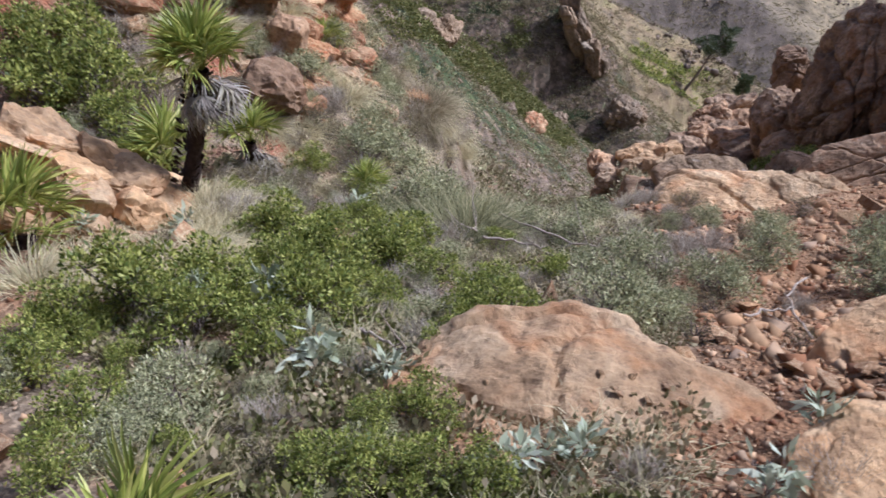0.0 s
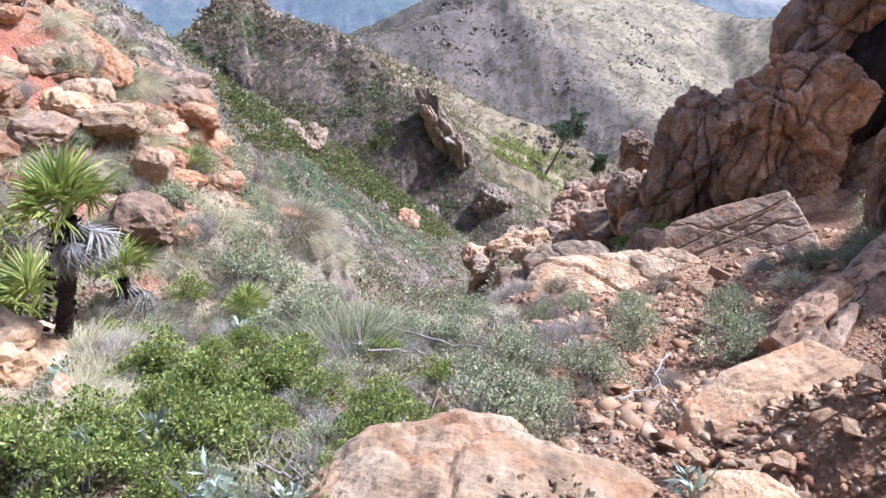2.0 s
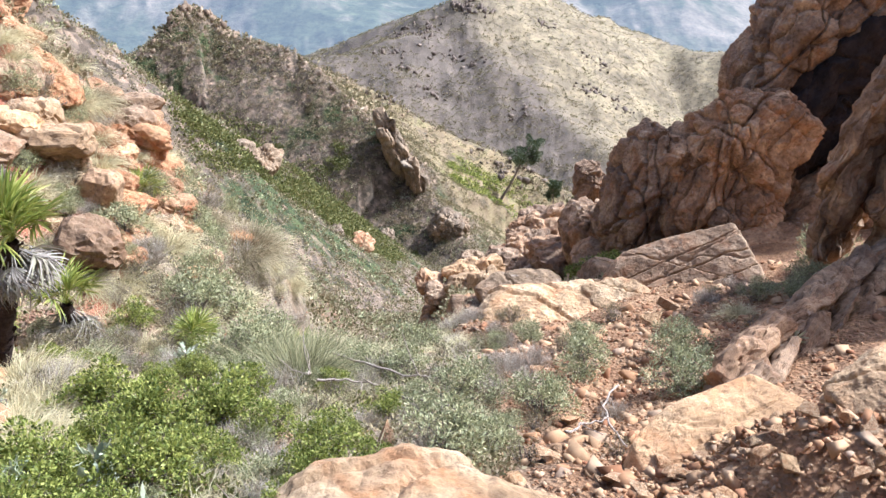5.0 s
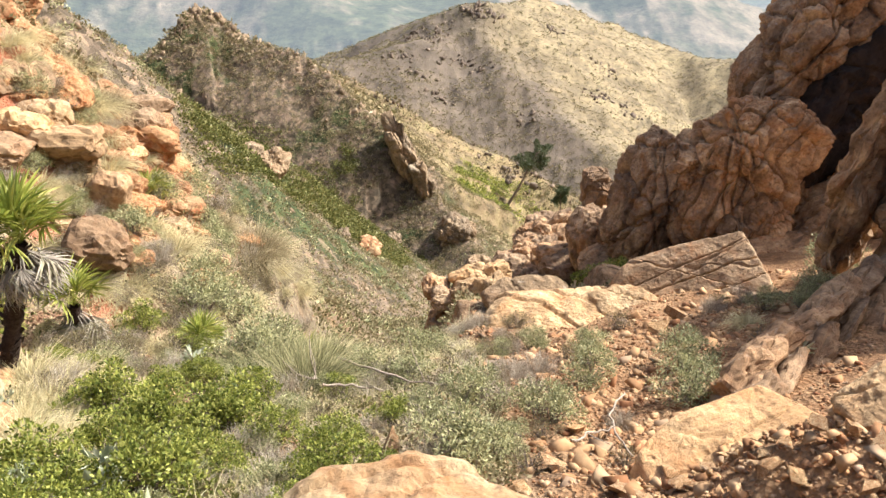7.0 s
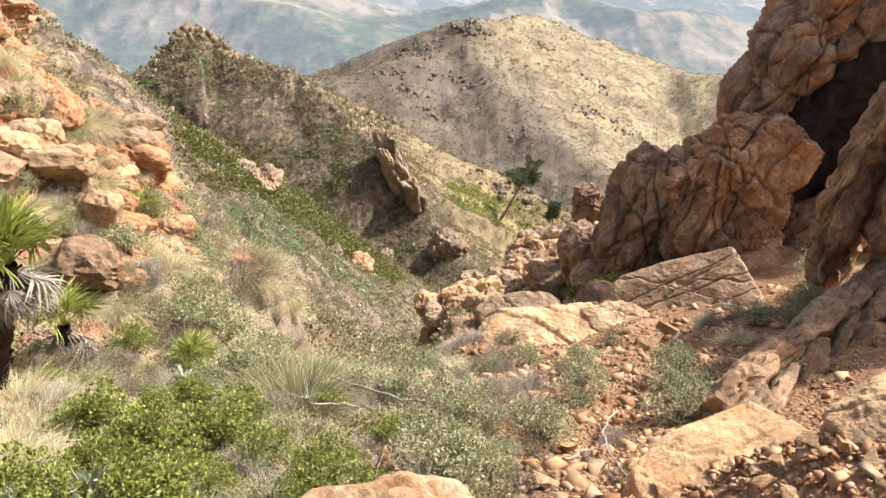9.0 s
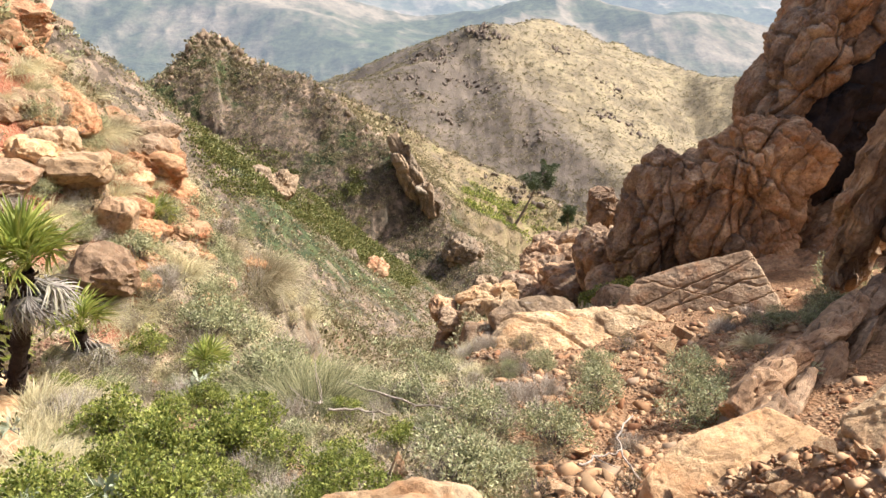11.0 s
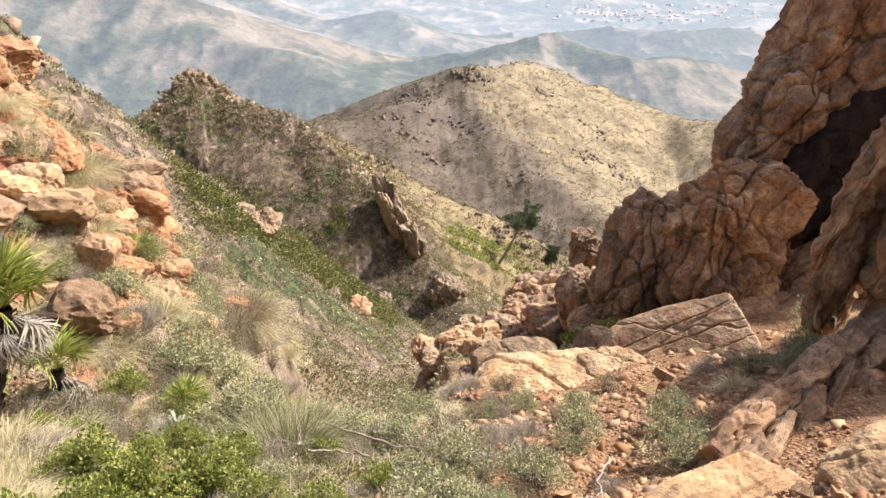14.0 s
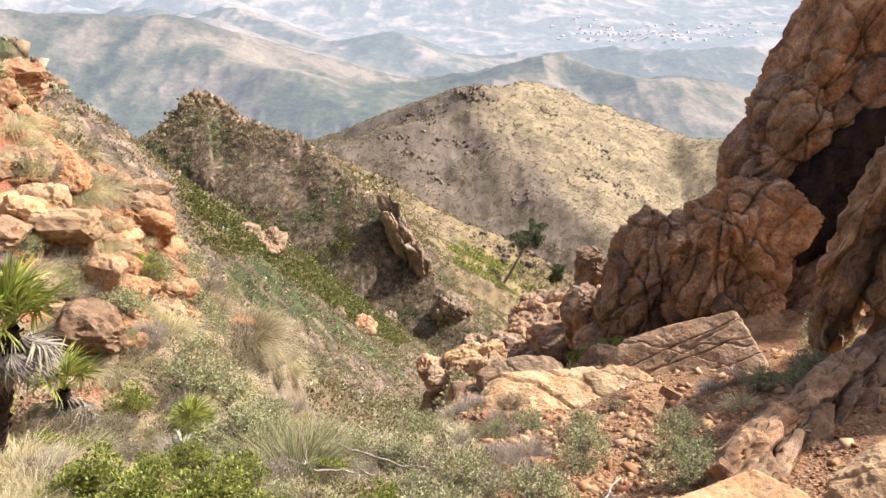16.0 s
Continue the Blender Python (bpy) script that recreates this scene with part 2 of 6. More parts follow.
def ground_material():
    m, nt, b = mat("red_earth_and_scree", 0.95, 0.15)
    v = world_coords(nt)
    sep = nt.nodes.new("ShaderNodeSeparateXYZ")
    nt.links.new(v, sep.inputs[0])
    y = sep.outputs["Y"]
    # near: red earth with chips of stone
    soil = ramp(nt, tex_noise(nt, v, 2.2, 8, 0.7), [(0.3, (0.12, 0.06, 0.027)), (0.5, (0.26, 0.145, 0.067)), (0.7, (0.42, 0.265, 0.13))])
    vor = nt.nodes.new("ShaderNodeTexVoronoi")
    vor.inputs["Scale"].default_value = 38
    nt.links.new(v, vor.inputs["Vector"])
    chips = ramp(nt, vor.outputs["Color"], [(0.2, (0.7, 0.66, 0.6)), (0.6, (1.0, 1.0, 1.0)), (0.9, (1.5, 1.4, 1.25))])
    soil = mix(nt, 0.55, soil, chips, "MULTIPLY")
    litter = ramp(nt, tex_noise(nt, v, 9, 8, 0.75), [(0.35, (0.1, 0.074, 0.045)), (0.6, (0.34, 0.26, 0.155))])
    grassy = grey(nt, tex_noise(nt, v, 0.7, 6, 0.6), 0.38, 0.54)
    open_side = nt.nodes.new("ShaderNodeMath")
    open_side.operation = "MULTIPLY"
    nt.links.new(grassy, open_side.inputs[0])
    nt.links.new(grey(nt, sep.outputs["X"], 1.1, 0.2), open_side.inputs[1])
    near = mix(nt, open_side.outputs[0], soil, litter)
    # bare red earth on the bank
    red_side = nt.nodes.new("ShaderNodeMath")
    red_side.operation = "MULTIPLY"
    nt.links.new(grey(nt, sep.outputs["X"], -2.2, -2.7), red_side.inputs[0])
    nt.links.new(grey(nt, tex_noise(nt, v, 0.9, 6, 0.65), 0.46, 0.54), red_side.inputs[1])
    down = nt.nodes.new("ShaderNodeMath")
    down.operation = "MULTIPLY"
    nt.links.new(red_side.outputs[0], down.inputs[0])
    nt.links.new(grey(nt, y, 4.6, 5.6), down.inputs[1])
    near = mix(nt, down.outputs[0], near, ramp(nt, tex_noise(nt, v, 6, 8, 0.7), [(0.3, (0.24, 0.085, 0.04)), (0.7, (0.44, 0.185, 0.09))]))
    # mid slopes: grey scrub, red scree and green mats
    scrub = ramp(nt, tex_noise(nt, v, 0.9, 9, 0.75), [(0.3, (0.055, 0.048, 0.03)), (0.45, (0.14, 0.11, 0.07)), (0.58, (0.22, 0.165, 0.11)), (0.75, (0.33, 0.24, 0.165))])
    green = ramp(nt, tex_noise(nt, v, 1.6, 8, 0.75), [(0.3, (0.03, 0.042, 0.016)), (0.55, (0.075, 0.09, 0.034)), (0.75, (0.13, 0.13, 0.06))])
    mats = grey(nt, tex_noise(nt, v, 0.11, 8, 0.68, 0.3), 0.53, 0.58)
    mid = mix(nt, mats, scrub, green)
    lumps = nt.nodes.new("ShaderNodeTexVoronoi")
    lumps.inputs["Scale"].default_value = 2.6
    nt.links.new(v, lumps.inputs["Vector"])
    mid = mix(nt, 0.85, mid, ramp(nt, lumps.outputs["Color"], [(0.15, (0.45, 0.44, 0.4)), (0.5, (0.95, 0.92, 0.9)), (0.9, (1.7, 1.55, 1.4))]), "MULTIPLY")
    # the long hill: straw grass on the sunny side, grey scrub, bare rock and painted shade on the other
    straw = ramp(nt, tex_noise(nt, v, 0.09, 10, 0.75, 0.4), [(0.3, (0.14, 0.11, 0.066)), (0.45, (0.245, 0.192, 0.108)), (0.56, (0.33, 0.262, 0.142)), (0.7, (0.27, 0.23, 0.115))])
    # darker and greyer: shade of the flank turned from the sun is painted in
    stony = ramp(nt, tex_noise(nt, v, 0.25, 10, 0.8), [(0.32, (0.065, 0.053, 0.038)), (0.5, (0.15, 0.118, 0.083)), (0.68, (0.27, 0.205, 0.142))])
    across = nt.nodes.new("ShaderNodeMath")
    across.operation = "MULTIPLY_ADD"
    across.inputs[1].default_value = 0.47
    nt.links.new(y, across.inputs[0])
    nt.links.new(sep.outputs["X"], across.inputs[2])
    wander = nt.nodes.new("ShaderNodeMath")
    wander.operation = "MULTIPLY_ADD"
    wander.inputs[1].default_value = 70.0
    nt.links.new(tex_noise(nt, v, 0.02, 8, 0.65, 0.5), wander.inputs[0])
    nt.links.new(across.outputs[0], wander.inputs[2])
    far = mix(nt, grey(nt, wander.outputs[0], 172, 194), stony, straw)
    fresh = ramp(nt, tex_noise(nt, v, 0.35, 9, 0.75, 0.3), [(0.3, (0.14, 0.1, 0.055)), (0.44, (0.26, 0.19, 0.1)), (0.55, (0.3, 0.235, 0.11)), (0.66, (0.19, 0.185, 0.06)), (0.8, (0.13, 0.145, 0.04))])
    hill = mix(nt, grey(nt, y, 118, 140), fresh, far)
    hill = mix(nt, grey(nt, tex_noise(nt, v, 0.5, 10, 0.8), 0.5, 0.62), hill, (0.1, 0.082, 0.05))
    hill = mix(nt, 0.8, hill, ramp(nt, tex_noise(nt, v, 0.06, 9, 0.75), [(0.34, (0.62, 0.6, 0.58)), (0.5, (0.95, 0.94, 0.92)), (0.66, (1.25, 1.2, 1.1))]), "MULTIPLY")
    col = mix(nt, grey(nt, y, 11, 17), near, mid)
    behind = nt.nodes.new("ShaderNodeMath")
    behind.operation = "MULTIPLY_ADD"
    behind.inputs[1].default_value = 0.9
    nt.links.new(sep.outputs["X"], behind.inputs[0])
    nt.links.new(y, behind.inputs[2])
    col = mix(nt, grey(nt, behind.outputs[0], 74, 77), col, hill)
    nt.links.new(col, b.inputs["Base Color"])
    rel = mix(nt, 0.5, tex_noise(nt, v, 7, 10, 0.75), vor.outputs["Distance"])
    bump(nt, b, rel, 0.8, 0.06)
    return m


GROUND = ground_material()


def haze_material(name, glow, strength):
    """Far hills of forest and dry grass; emission paints in kilometres of bright air."""
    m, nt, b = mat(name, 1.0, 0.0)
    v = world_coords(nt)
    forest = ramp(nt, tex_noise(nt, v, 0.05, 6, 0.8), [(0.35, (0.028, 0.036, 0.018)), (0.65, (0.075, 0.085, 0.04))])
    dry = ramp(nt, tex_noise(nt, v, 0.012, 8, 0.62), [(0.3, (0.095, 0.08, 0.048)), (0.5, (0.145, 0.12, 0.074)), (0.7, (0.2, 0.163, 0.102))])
    # left-facing slopes take more forest, right-facing ones more dry grass
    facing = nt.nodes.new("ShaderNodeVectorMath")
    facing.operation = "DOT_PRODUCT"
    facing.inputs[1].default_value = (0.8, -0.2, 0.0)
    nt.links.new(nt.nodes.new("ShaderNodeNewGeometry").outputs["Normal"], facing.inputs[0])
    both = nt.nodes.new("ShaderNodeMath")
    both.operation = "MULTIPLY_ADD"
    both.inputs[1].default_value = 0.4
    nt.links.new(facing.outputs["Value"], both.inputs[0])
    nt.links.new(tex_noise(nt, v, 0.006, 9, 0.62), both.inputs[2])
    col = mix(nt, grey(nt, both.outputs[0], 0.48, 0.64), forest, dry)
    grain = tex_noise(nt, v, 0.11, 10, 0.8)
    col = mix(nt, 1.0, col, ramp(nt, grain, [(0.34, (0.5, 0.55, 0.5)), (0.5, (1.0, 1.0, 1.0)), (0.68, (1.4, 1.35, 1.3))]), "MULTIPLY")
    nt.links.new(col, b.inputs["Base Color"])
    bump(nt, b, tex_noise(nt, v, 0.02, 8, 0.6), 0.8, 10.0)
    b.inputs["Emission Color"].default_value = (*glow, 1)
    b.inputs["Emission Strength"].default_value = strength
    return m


# ---- mesh helpers ----
def mesh_from(name, verts, faces, material, smooth=False):
    me = bpy.data.meshes.new(name)
    me.from_pydata([tuple(v) for v in verts], [], [tuple(f) for f in faces])
    me.materials.append(material)
    if smooth:
        me.polygons.foreach_set("use_smooth", [True] * len(me.polygons))
    me.update()
    return me


def sheet(name, angles, radii, height, materials, pick=None):
    """A fan-shaped sheet of land round the viewpoint."""
    a, r = np.meshgrid(angles, radii)
    x, y = r * np.sin(a), r * np.cos(a)
    z = height(x, y)
    n, k = a.shape
    me = bpy.data.meshes.new(name)
    idx = np.arange(n * k).reshape(n, k)
    quads = np.stack([idx[:-1, :-1], idx[:-1, 1:], idx[1:, 1:], idx[1:, :-1]], -1).reshape(-1, 4)[:, ::-1]
    me.vertices.add(n * k)
    me.vertices.foreach_set("co", np.stack([x, y, z], -1).ravel())
    me.loops.add(quads.size)
    me.loops.foreach_set("vertex_index", quads.ravel().astype(np.int32))
    me.polygons.add(len(quads))
    me.polygons.foreach_set("loop_start", np.arange(0, quads.size, 4, dtype=np.int32))
    me.polygons.foreach_set("use_smooth", np.ones(len(quads), bool))
    for m in materials:
        me.materials.append(m)
    if pick is not None:
        band = pick(np.repeat(np.asarray(radii)[:-1], k - 1))
        me.polygons.foreach_set("material_index", band.astype(np.int32))
    me.update()
    me.validate()
    return new(name, me)


# ---- ground ----
view = np.concatenate([np.arange(-180, -48, 3), np.arange(-48, 36, 0.14), np.arange(36, 183, 3)])
ground = sheet("ground", np.radians(view), np.concatenate([[0.02], np.geomspace(0.5, 520, 480)]), land, [GROUND])
tagged(ground, "steep gully of red earth, scree and scrub falling to a valley", "ground", kind="structure")


def far_land(x, y):
    z = np.interp(y, (-6000, 300, 560, 900, 1300, 2800, 6000), (-125, -125, -180, -250, -300, -370, -370)) + 0 * x
    ridges = (
        ([(-1400, 1000, -150), (-900, 1100, -150), (-640, 1200, -120), (-402, 1250, -152), (-325, 1150, -172), (-214, 1050, -196), (-140, 980, -213), (-66, 900, -228)], 0.42),
        ([(-402, 1250, -152), (-428, 1050, -205), (-440, 930, -232)], 0.4),
        ([(-214, 1050, -196), (-250, 960, -222), (-262, 880, -240)], 0.4),
        ([(-1600, 2300, -150), (-1000, 2200, -205), (-596, 1850, -190), (-443, 1500, -170)], 0.35),
        ([(-700, 2300, -170), (-290, 1800, -236), (-108, 1700, -232), (-10, 1500, -252), (22, 1350, -262)], 0.4),
        ([(-108, 1700, -232), (-160, 1450, -270), (-150, 1250, -300)], 0.42),
        ([(60, 1080, -210), (170, 1280, -205), (280, 1150, -220), (420, 1300, -236), (560, 1250, -262), (700, 1400, -270)], 0.36),
        ([(280, 1150, -220), (270, 1000, -250)], 0.38),
        ([(-2200, 4200, -120), (-600, 3900, -230), (300, 3600, -290), (900, 4200, -330)], 0.25),
        ([(420, 2050, -300), (560, 1900, -288), (800, 2000, -300)], 0.3),
        ([(900, 2300, -300), (1300, 2500, -300)], 0.25))
    for line, slope in ridges:
        z = softmax(z, tent(x, y, line, lambda d: slope * (np.sqrt(d * d + 25.0 ** 2) - 25.0)), 16)
    z = z + 10 * fbm(x / 300, y / 300, seed=21, octaves=5, gain=0.42) + 6 * fbm(x / 120, y / 120, seed=23, octaves=4, gain=0.45, ridged=True)
    return z


# haze by distance: each farther band gets a stronger emission in place of air
HAZE_GLOW = (0.515, 0.54, 0.59)
BACK = haze_material("haze_glow_hills", HAZE_GLOW, 0.245)
BACK_FAR = haze_material("haze_glow_far_hills", HAZE_GLOW, 0.39)
BACK_END = haze_material("haze_glow_farthest_land", (0.54, 0.56, 0.6), 0.53)
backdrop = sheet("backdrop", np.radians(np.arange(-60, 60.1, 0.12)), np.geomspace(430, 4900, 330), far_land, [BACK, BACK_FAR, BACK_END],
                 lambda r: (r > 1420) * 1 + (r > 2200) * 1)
tagged(backdrop, "far hills and valley floor, bright haze painted as emission", "hills", kind="structure")
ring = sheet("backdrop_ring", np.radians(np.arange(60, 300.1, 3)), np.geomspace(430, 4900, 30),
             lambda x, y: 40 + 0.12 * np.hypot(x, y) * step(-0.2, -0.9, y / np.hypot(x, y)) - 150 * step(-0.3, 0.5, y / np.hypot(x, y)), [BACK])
tagged(ring, "mountain slopes all round, haze painted as emission", "hills", kind="structure")


# ---- rocks ----
def ico(level):
    bm = bmesh.new()
    bmesh.ops.create_icosphere(bm, subdivisions=level, radius=1)
    v = np.array([p.co for p in bm.verts])
    f = np.array([[p.index for p in q.verts] for q in bm.faces])
    bm.free()
    return v, f


ICO = {}


BOX = [(a, b, c) for a in (-1, 0, 1) for b in (-1, 0, 1) for c in (-1, 0, 1) if (a, b, c) != (0, 0, 0)]


def rock_shape(size, seed, level=4, worn=0.4, rough=0.04, grain=1.0, crisp=34.0, beds=0.0, joints=3):
    """Vertices of a jointed block: faces, chamfered edges and broken corners, then pits, chips and thin beds.
    worn: 0 a sharp box, 1 a rounded boulder."""
    if level not in ICO:
        ICO[level] = ico(level)
    v, f = ICO[level]
    rng = np.random.RandomState(seed)
    planes, dist = [], []
    for b in BOX:
        k = sum(map(abs, b))
        n = np.array(b, float) + rng.normal(0, 0.16, 3)
        planes.append(n / np.linalg.norm(n))
        dist.append((1.0, 1.30 - 0.22 * worn, 1.48 - 0.36 * worn)[k - 1] * rng.uniform(0.88, 1.06))
    for i in range(6):
        n = rng.normal(size=3)
        planes.append(n / np.linalg.norm(n))
        dist.append(rng.uniform(0.95, 1.2) - 0.08 * worn)
    dots = np.clip(v @ np.array(planes).T, 0, None) / np.array(dist)
    r = 1 / (np.sum((dots + 1e-6) ** crisp, axis=1) ** (1 / crisp))
    size = np.asarray(size, float)
    p = v * r[:, None] * size
    m = float(np.prod(size) ** (1 / 3))
    s = rng.uniform(0, 100, 3)
    q = p / m * grain
    chips = fbm(q[:, 0] * 1.5 + s[0], q[:, 1] * 1.5 + s[1], q[:, 2] * 1.5 + s[2], seed, 6, 0.6)
    gouge = np.minimum(0, fbm(q[:, 0] * 1.1 + s[2], q[:, 1] * 1.1, q[:, 2] * 1.1 + s[1], seed + 5, 5, 0.55, True) - 0.1)
    steps = np.round(chips * 3 + fbm(q[:, 0] * 6, q[:, 1] * 6, q[:, 2] * 6, seed + 2, 3)) / 3
    disp = rough * m * (0.9 * chips + 0.9 * gouge + 0.8 * steps)
    for i in range(joints):
        n = rng.normal(size=3)
        n /= np.linalg.norm(n)
        t = (v @ n - rng.uniform(-0.5, 0.5)) + 0.12 * vnoise(q[:, 0] * 2 + i, q[:, 1] * 2, q[:, 2] * 2, seed + 60) + 0.04 * chips
        side = np.where(t > 0, 1.0, -1.0) * rng.uniform(0.2, 0.5)
        disp = disp + rough * m * side - 2.2 * rough * m * np.exp(-(t / 0.035) ** 2)
    if beds:
        h = q[:, 2] * 6 + 0.7 * chips
        disp = disp - beds * m * np.exp(-((h - np.round(h)) / 0.16) ** 2) * hash01(np.round(h), 0 * h, 0 * h, seed)
    nrm = v / size
    nrm /= np.linalg.norm(nrm, axis=1)[:, None]
    return p + nrm * disp[:, None], f


def shard(size, seed, corners=13):
    """A broken stone with flat faces and sharp edges."""
    rng = np.random.RandomState(seed)
    bm = bmesh.new()
    p = rng.normal(size=(corners, 3))
    p /= np.max(np.abs(p), axis=1)[:, None]
    for q in p * rng.uniform(0.55, 1.0, (corners, 1)):
        bm.verts.new(q * np.asarray(size))
    bmesh.ops.convex_hull(bm, input=bm.verts)
    bmesh.ops.delete(bm, geom=[q for q in bm.verts if not q.link_faces], context="VERTS")
    bmesh.ops.triangulate(bm, faces=bm.faces)
    bmesh.ops.recalc_face_normals(bm, faces=bm.faces)
    bm.verts.index_update()
    v = np.array([q.co for q in bm.verts])
    f = np.array([[q.index for q in face.verts] for face in bm.faces])
    bm.free()
    return v, f


def rock(name, at, size, turn, seed, material, label, level=4, group="", category="rock", **kw):
    v, f = rock_shape(size, seed, level, **kw)
    ob = new(name, mesh_from(name, v, f, material))
    ob.matrix_world = pose(*at, *turn)
    return tagged(ob, label, category, group)


def outcrop(name, at, size, turn, seed, material, label, level=4, block=(0.3, 0.3, 0.3), jitter=5.0, power=3.0, core=0.3, even=0.3, category="rock", **kw):
    """Rock split by joints into blocks that fill a body of the given half-sizes."""
    rng = np.random.RandomState(seed)
    top = new(name)
    top.matrix_world = pose(*at, *turn)
    tagged(top, label, category)
    size, block = np.asarray(size, float), np.asarray(block, float)
    variants = []
    for i in range(7):
        v, f = rock_shape(block, seed * 10 + i, level, **kw)
        variants.append(mesh_from("block", v, f, material))
    count = np.maximum(1, np.round(size / (block * 0.8))).astype(int)
    spots = [(np.array(((i + 0.5) / count[0], (j + 0.5) / count[1], (k + 0.5) / count[2])) * 2 - 1)
             for i in range(count[0]) for j in range(count[1]) for k in range(count[2])]
    for u in spots:
        inside = np.sum(np.abs(u) ** power)
        if inside > 1.05 or (inside < core and len(spots) > 12):
            continue
        ob = new("block", variants[rng.randint(len(variants))])
        ob.parent = top
        j = rng.uniform(-even, even, 3) * block
        ob.matrix_basis = (pose(*(u * size * 0.9 + j), *rng.normal(0, jitter, 3)) @
                           pose(0, 0, 0, *(180 * rng.randint(0, 2, 3))) @ Matrix.Diagonal((*rng.uniform(1 - even * 0.5, 1 + even, 3), 1)))
    return top


# ---- cliff, crags and large boulders ----
def rock_part(name, at, size, turn, seed, material, parent, level=5, **kw):
    v, f = rock_shape(size, seed, level, **kw)
    ob = new(name, mesh_from(name, v, f, material))
    ob.parent = parent
    ob.matrix_basis = pose(*at, *turn)
    return ob


cliff = tagged(new("cliff"), "dark brown cliff of rounded leaning buttresses over a shaded hollow", "cliff")
for name, at, size, turn, seed, level, kw in (
        ("buttress", (7.75, 13.3, 0.3), (1.65, 1.3, 4.0), (0, 22, 6), 43, 7, dict(worn=0.4, rough=0.026, crisp=34, grain=1.3, joints=9)),
        ("buttress", (5.95, 12.6, -0.2), (0.6, 0.85, 1.25), (0, 25, 10), 11, 7, dict(worn=0.4, rough=0.034, crisp=34, grain=1.3, joints=9)),
        ("buttress", (5.25, 12.3, -1.6), (0.56, 0.8, 1.05), (0, 26, 0), 9, 7, dict(worn=0.4, rough=0.042, crisp=34, grain=1.3, joints=15)),
        ("buttress", (6.35, 12.1, -1.1), (0.85, 0.75, 1.2), (12, 36, 0), 45, 6, dict(worn=0.4, rough=0.042, crisp=34, grain=1.3, joints=15)),
        ("buttress", (7.4, 11.9, -0.6), (0.9, 0.9, 2.2), (8, 30, 0), 46, 6, dict(worn=0.4, rough=0.042, crisp=34, grain=1.3, joints=15)),
        ("column", (4.28, 11.35, -3.25), (0.74, 0.75, 1.34), (0, 10, 6), 12, 7, dict(worn=0.4, rough=0.042, crisp=34, grain=1.3, joints=16)),
        ("column", (4.8, 11.2, -2.55), (0.55, 0.6, 0.66), (0, 34, -8), 47, 6, dict(worn=0.4, rough=0.042, crisp=34, grain=1.3, joints=13)),
        ("column", (3.17, 11.8, -3.85), (0.5, 0.7, 1.2), (0, 12, 12), 13, 7, dict(worn=0.4, rough=0.042, crisp=34, grain=1.3, joints=14)),
        ("column", (3.48, 11.7, -3.05), (0.4, 0.55, 0.4), (0, 14, 30), 48, 5, dict(worn=0.4, rough=0.042, crisp=34, grain=1.3, joints=11)),
        ("shoulder", (2.75, 12.9, -5.1), (0.5, 0.6, 0.7), (0, -8, 0), 14, 5, dict(worn=0.4, rough=0.042, grain=1.3, joints=11)),
        ("block", (4.58, 10.8, -3.6), (0.33, 0.35, 0.5), (0, 8, 0), 16, 5, dict(worn=1.0, rough=0.042, joints=10)),
        ("block", (4.12, 10.75, -3.85), (0.24, 0.35, 0.42), (0, -4, 20), 49, 5, dict(worn=1.0, rough=0.042, joints=10)),
        ("block", (5.95, 11.0, -3.5), (0.5, 0.6, 1.45), (0, 42, 8), 15, 6, dict(worn=0.4, rough=0.042, crisp=34, grain=1.3, joints=16)),
        ("block", (7.0, 11.2, -2.8), (0.9, 0.8, 1.6), (0, 36, 0), 50, 6, dict(worn=0.4, rough=0.042, crisp=34, grain=1.3, joints=15)),
        ("column", (5.05, 11.5, -3.7), (0.36, 0.4, 0.7), (0, 14, 0), 59, 6, dict(worn=0.4, rough=0.042, crisp=34, grain=1.3, joints=13)),
        ("block", (4.6, 10.2, -4.1), (1.0, 0.5, 0.4), (10, -8, 10), 17, 5, dict(worn=0.4, rough=0.042, joints=11))):
    rock_part(name, at, size, turn, seed, ROCK_CLIFF, cliff, level, **kw)
# walls coloured almost black to deepen the shade under the overhang
tagged(rock_part("back_wall", (5.45, 11.85, -2.8), (0.8, 0.25, 1.9), (0, 32, 0), 8, ROCK_STAIN_SHADE, cliff, 6, worn=0.6, rough=0.042, joints=12), "back wall of the hollow, stain and shade painted black")

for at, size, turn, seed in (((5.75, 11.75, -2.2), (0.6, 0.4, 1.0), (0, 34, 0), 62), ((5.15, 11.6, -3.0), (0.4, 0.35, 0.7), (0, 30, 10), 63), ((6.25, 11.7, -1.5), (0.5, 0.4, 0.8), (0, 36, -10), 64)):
    tagged(rock_part("back_wall", at, size, turn, seed, ROCK_STAIN_SHADE, cliff, 5, worn=0.5, rough=0.05, joints=6), "back wall of the hollow, stain and shade painted black")

pillar = tagged(new("rock_pillar"), "upright pillar of brown rock with a lit cap", "rock")
for at, size, turn, seed in (((2.78, 14.0, -4.6), (0.28, 0.35, 0.45), (0, 6, 10), 51), ((2.72, 13.9, -5.15), (0.34, 0.35, 0.4), (0, -4, 40), 52), ((2.85, 14.0, -5.7), (0.45, 0.4, 0.5), (0, 4, 70), 53), ((2.74, 14.0, -4.2), (0.24, 0.25, 0.14), (8, 0, 0), 54)):
    rock_part("block", at, size, turn, seed, ROCK_CLIFF, pillar, 5, worn=0.6, rough=0.06, joints=5)

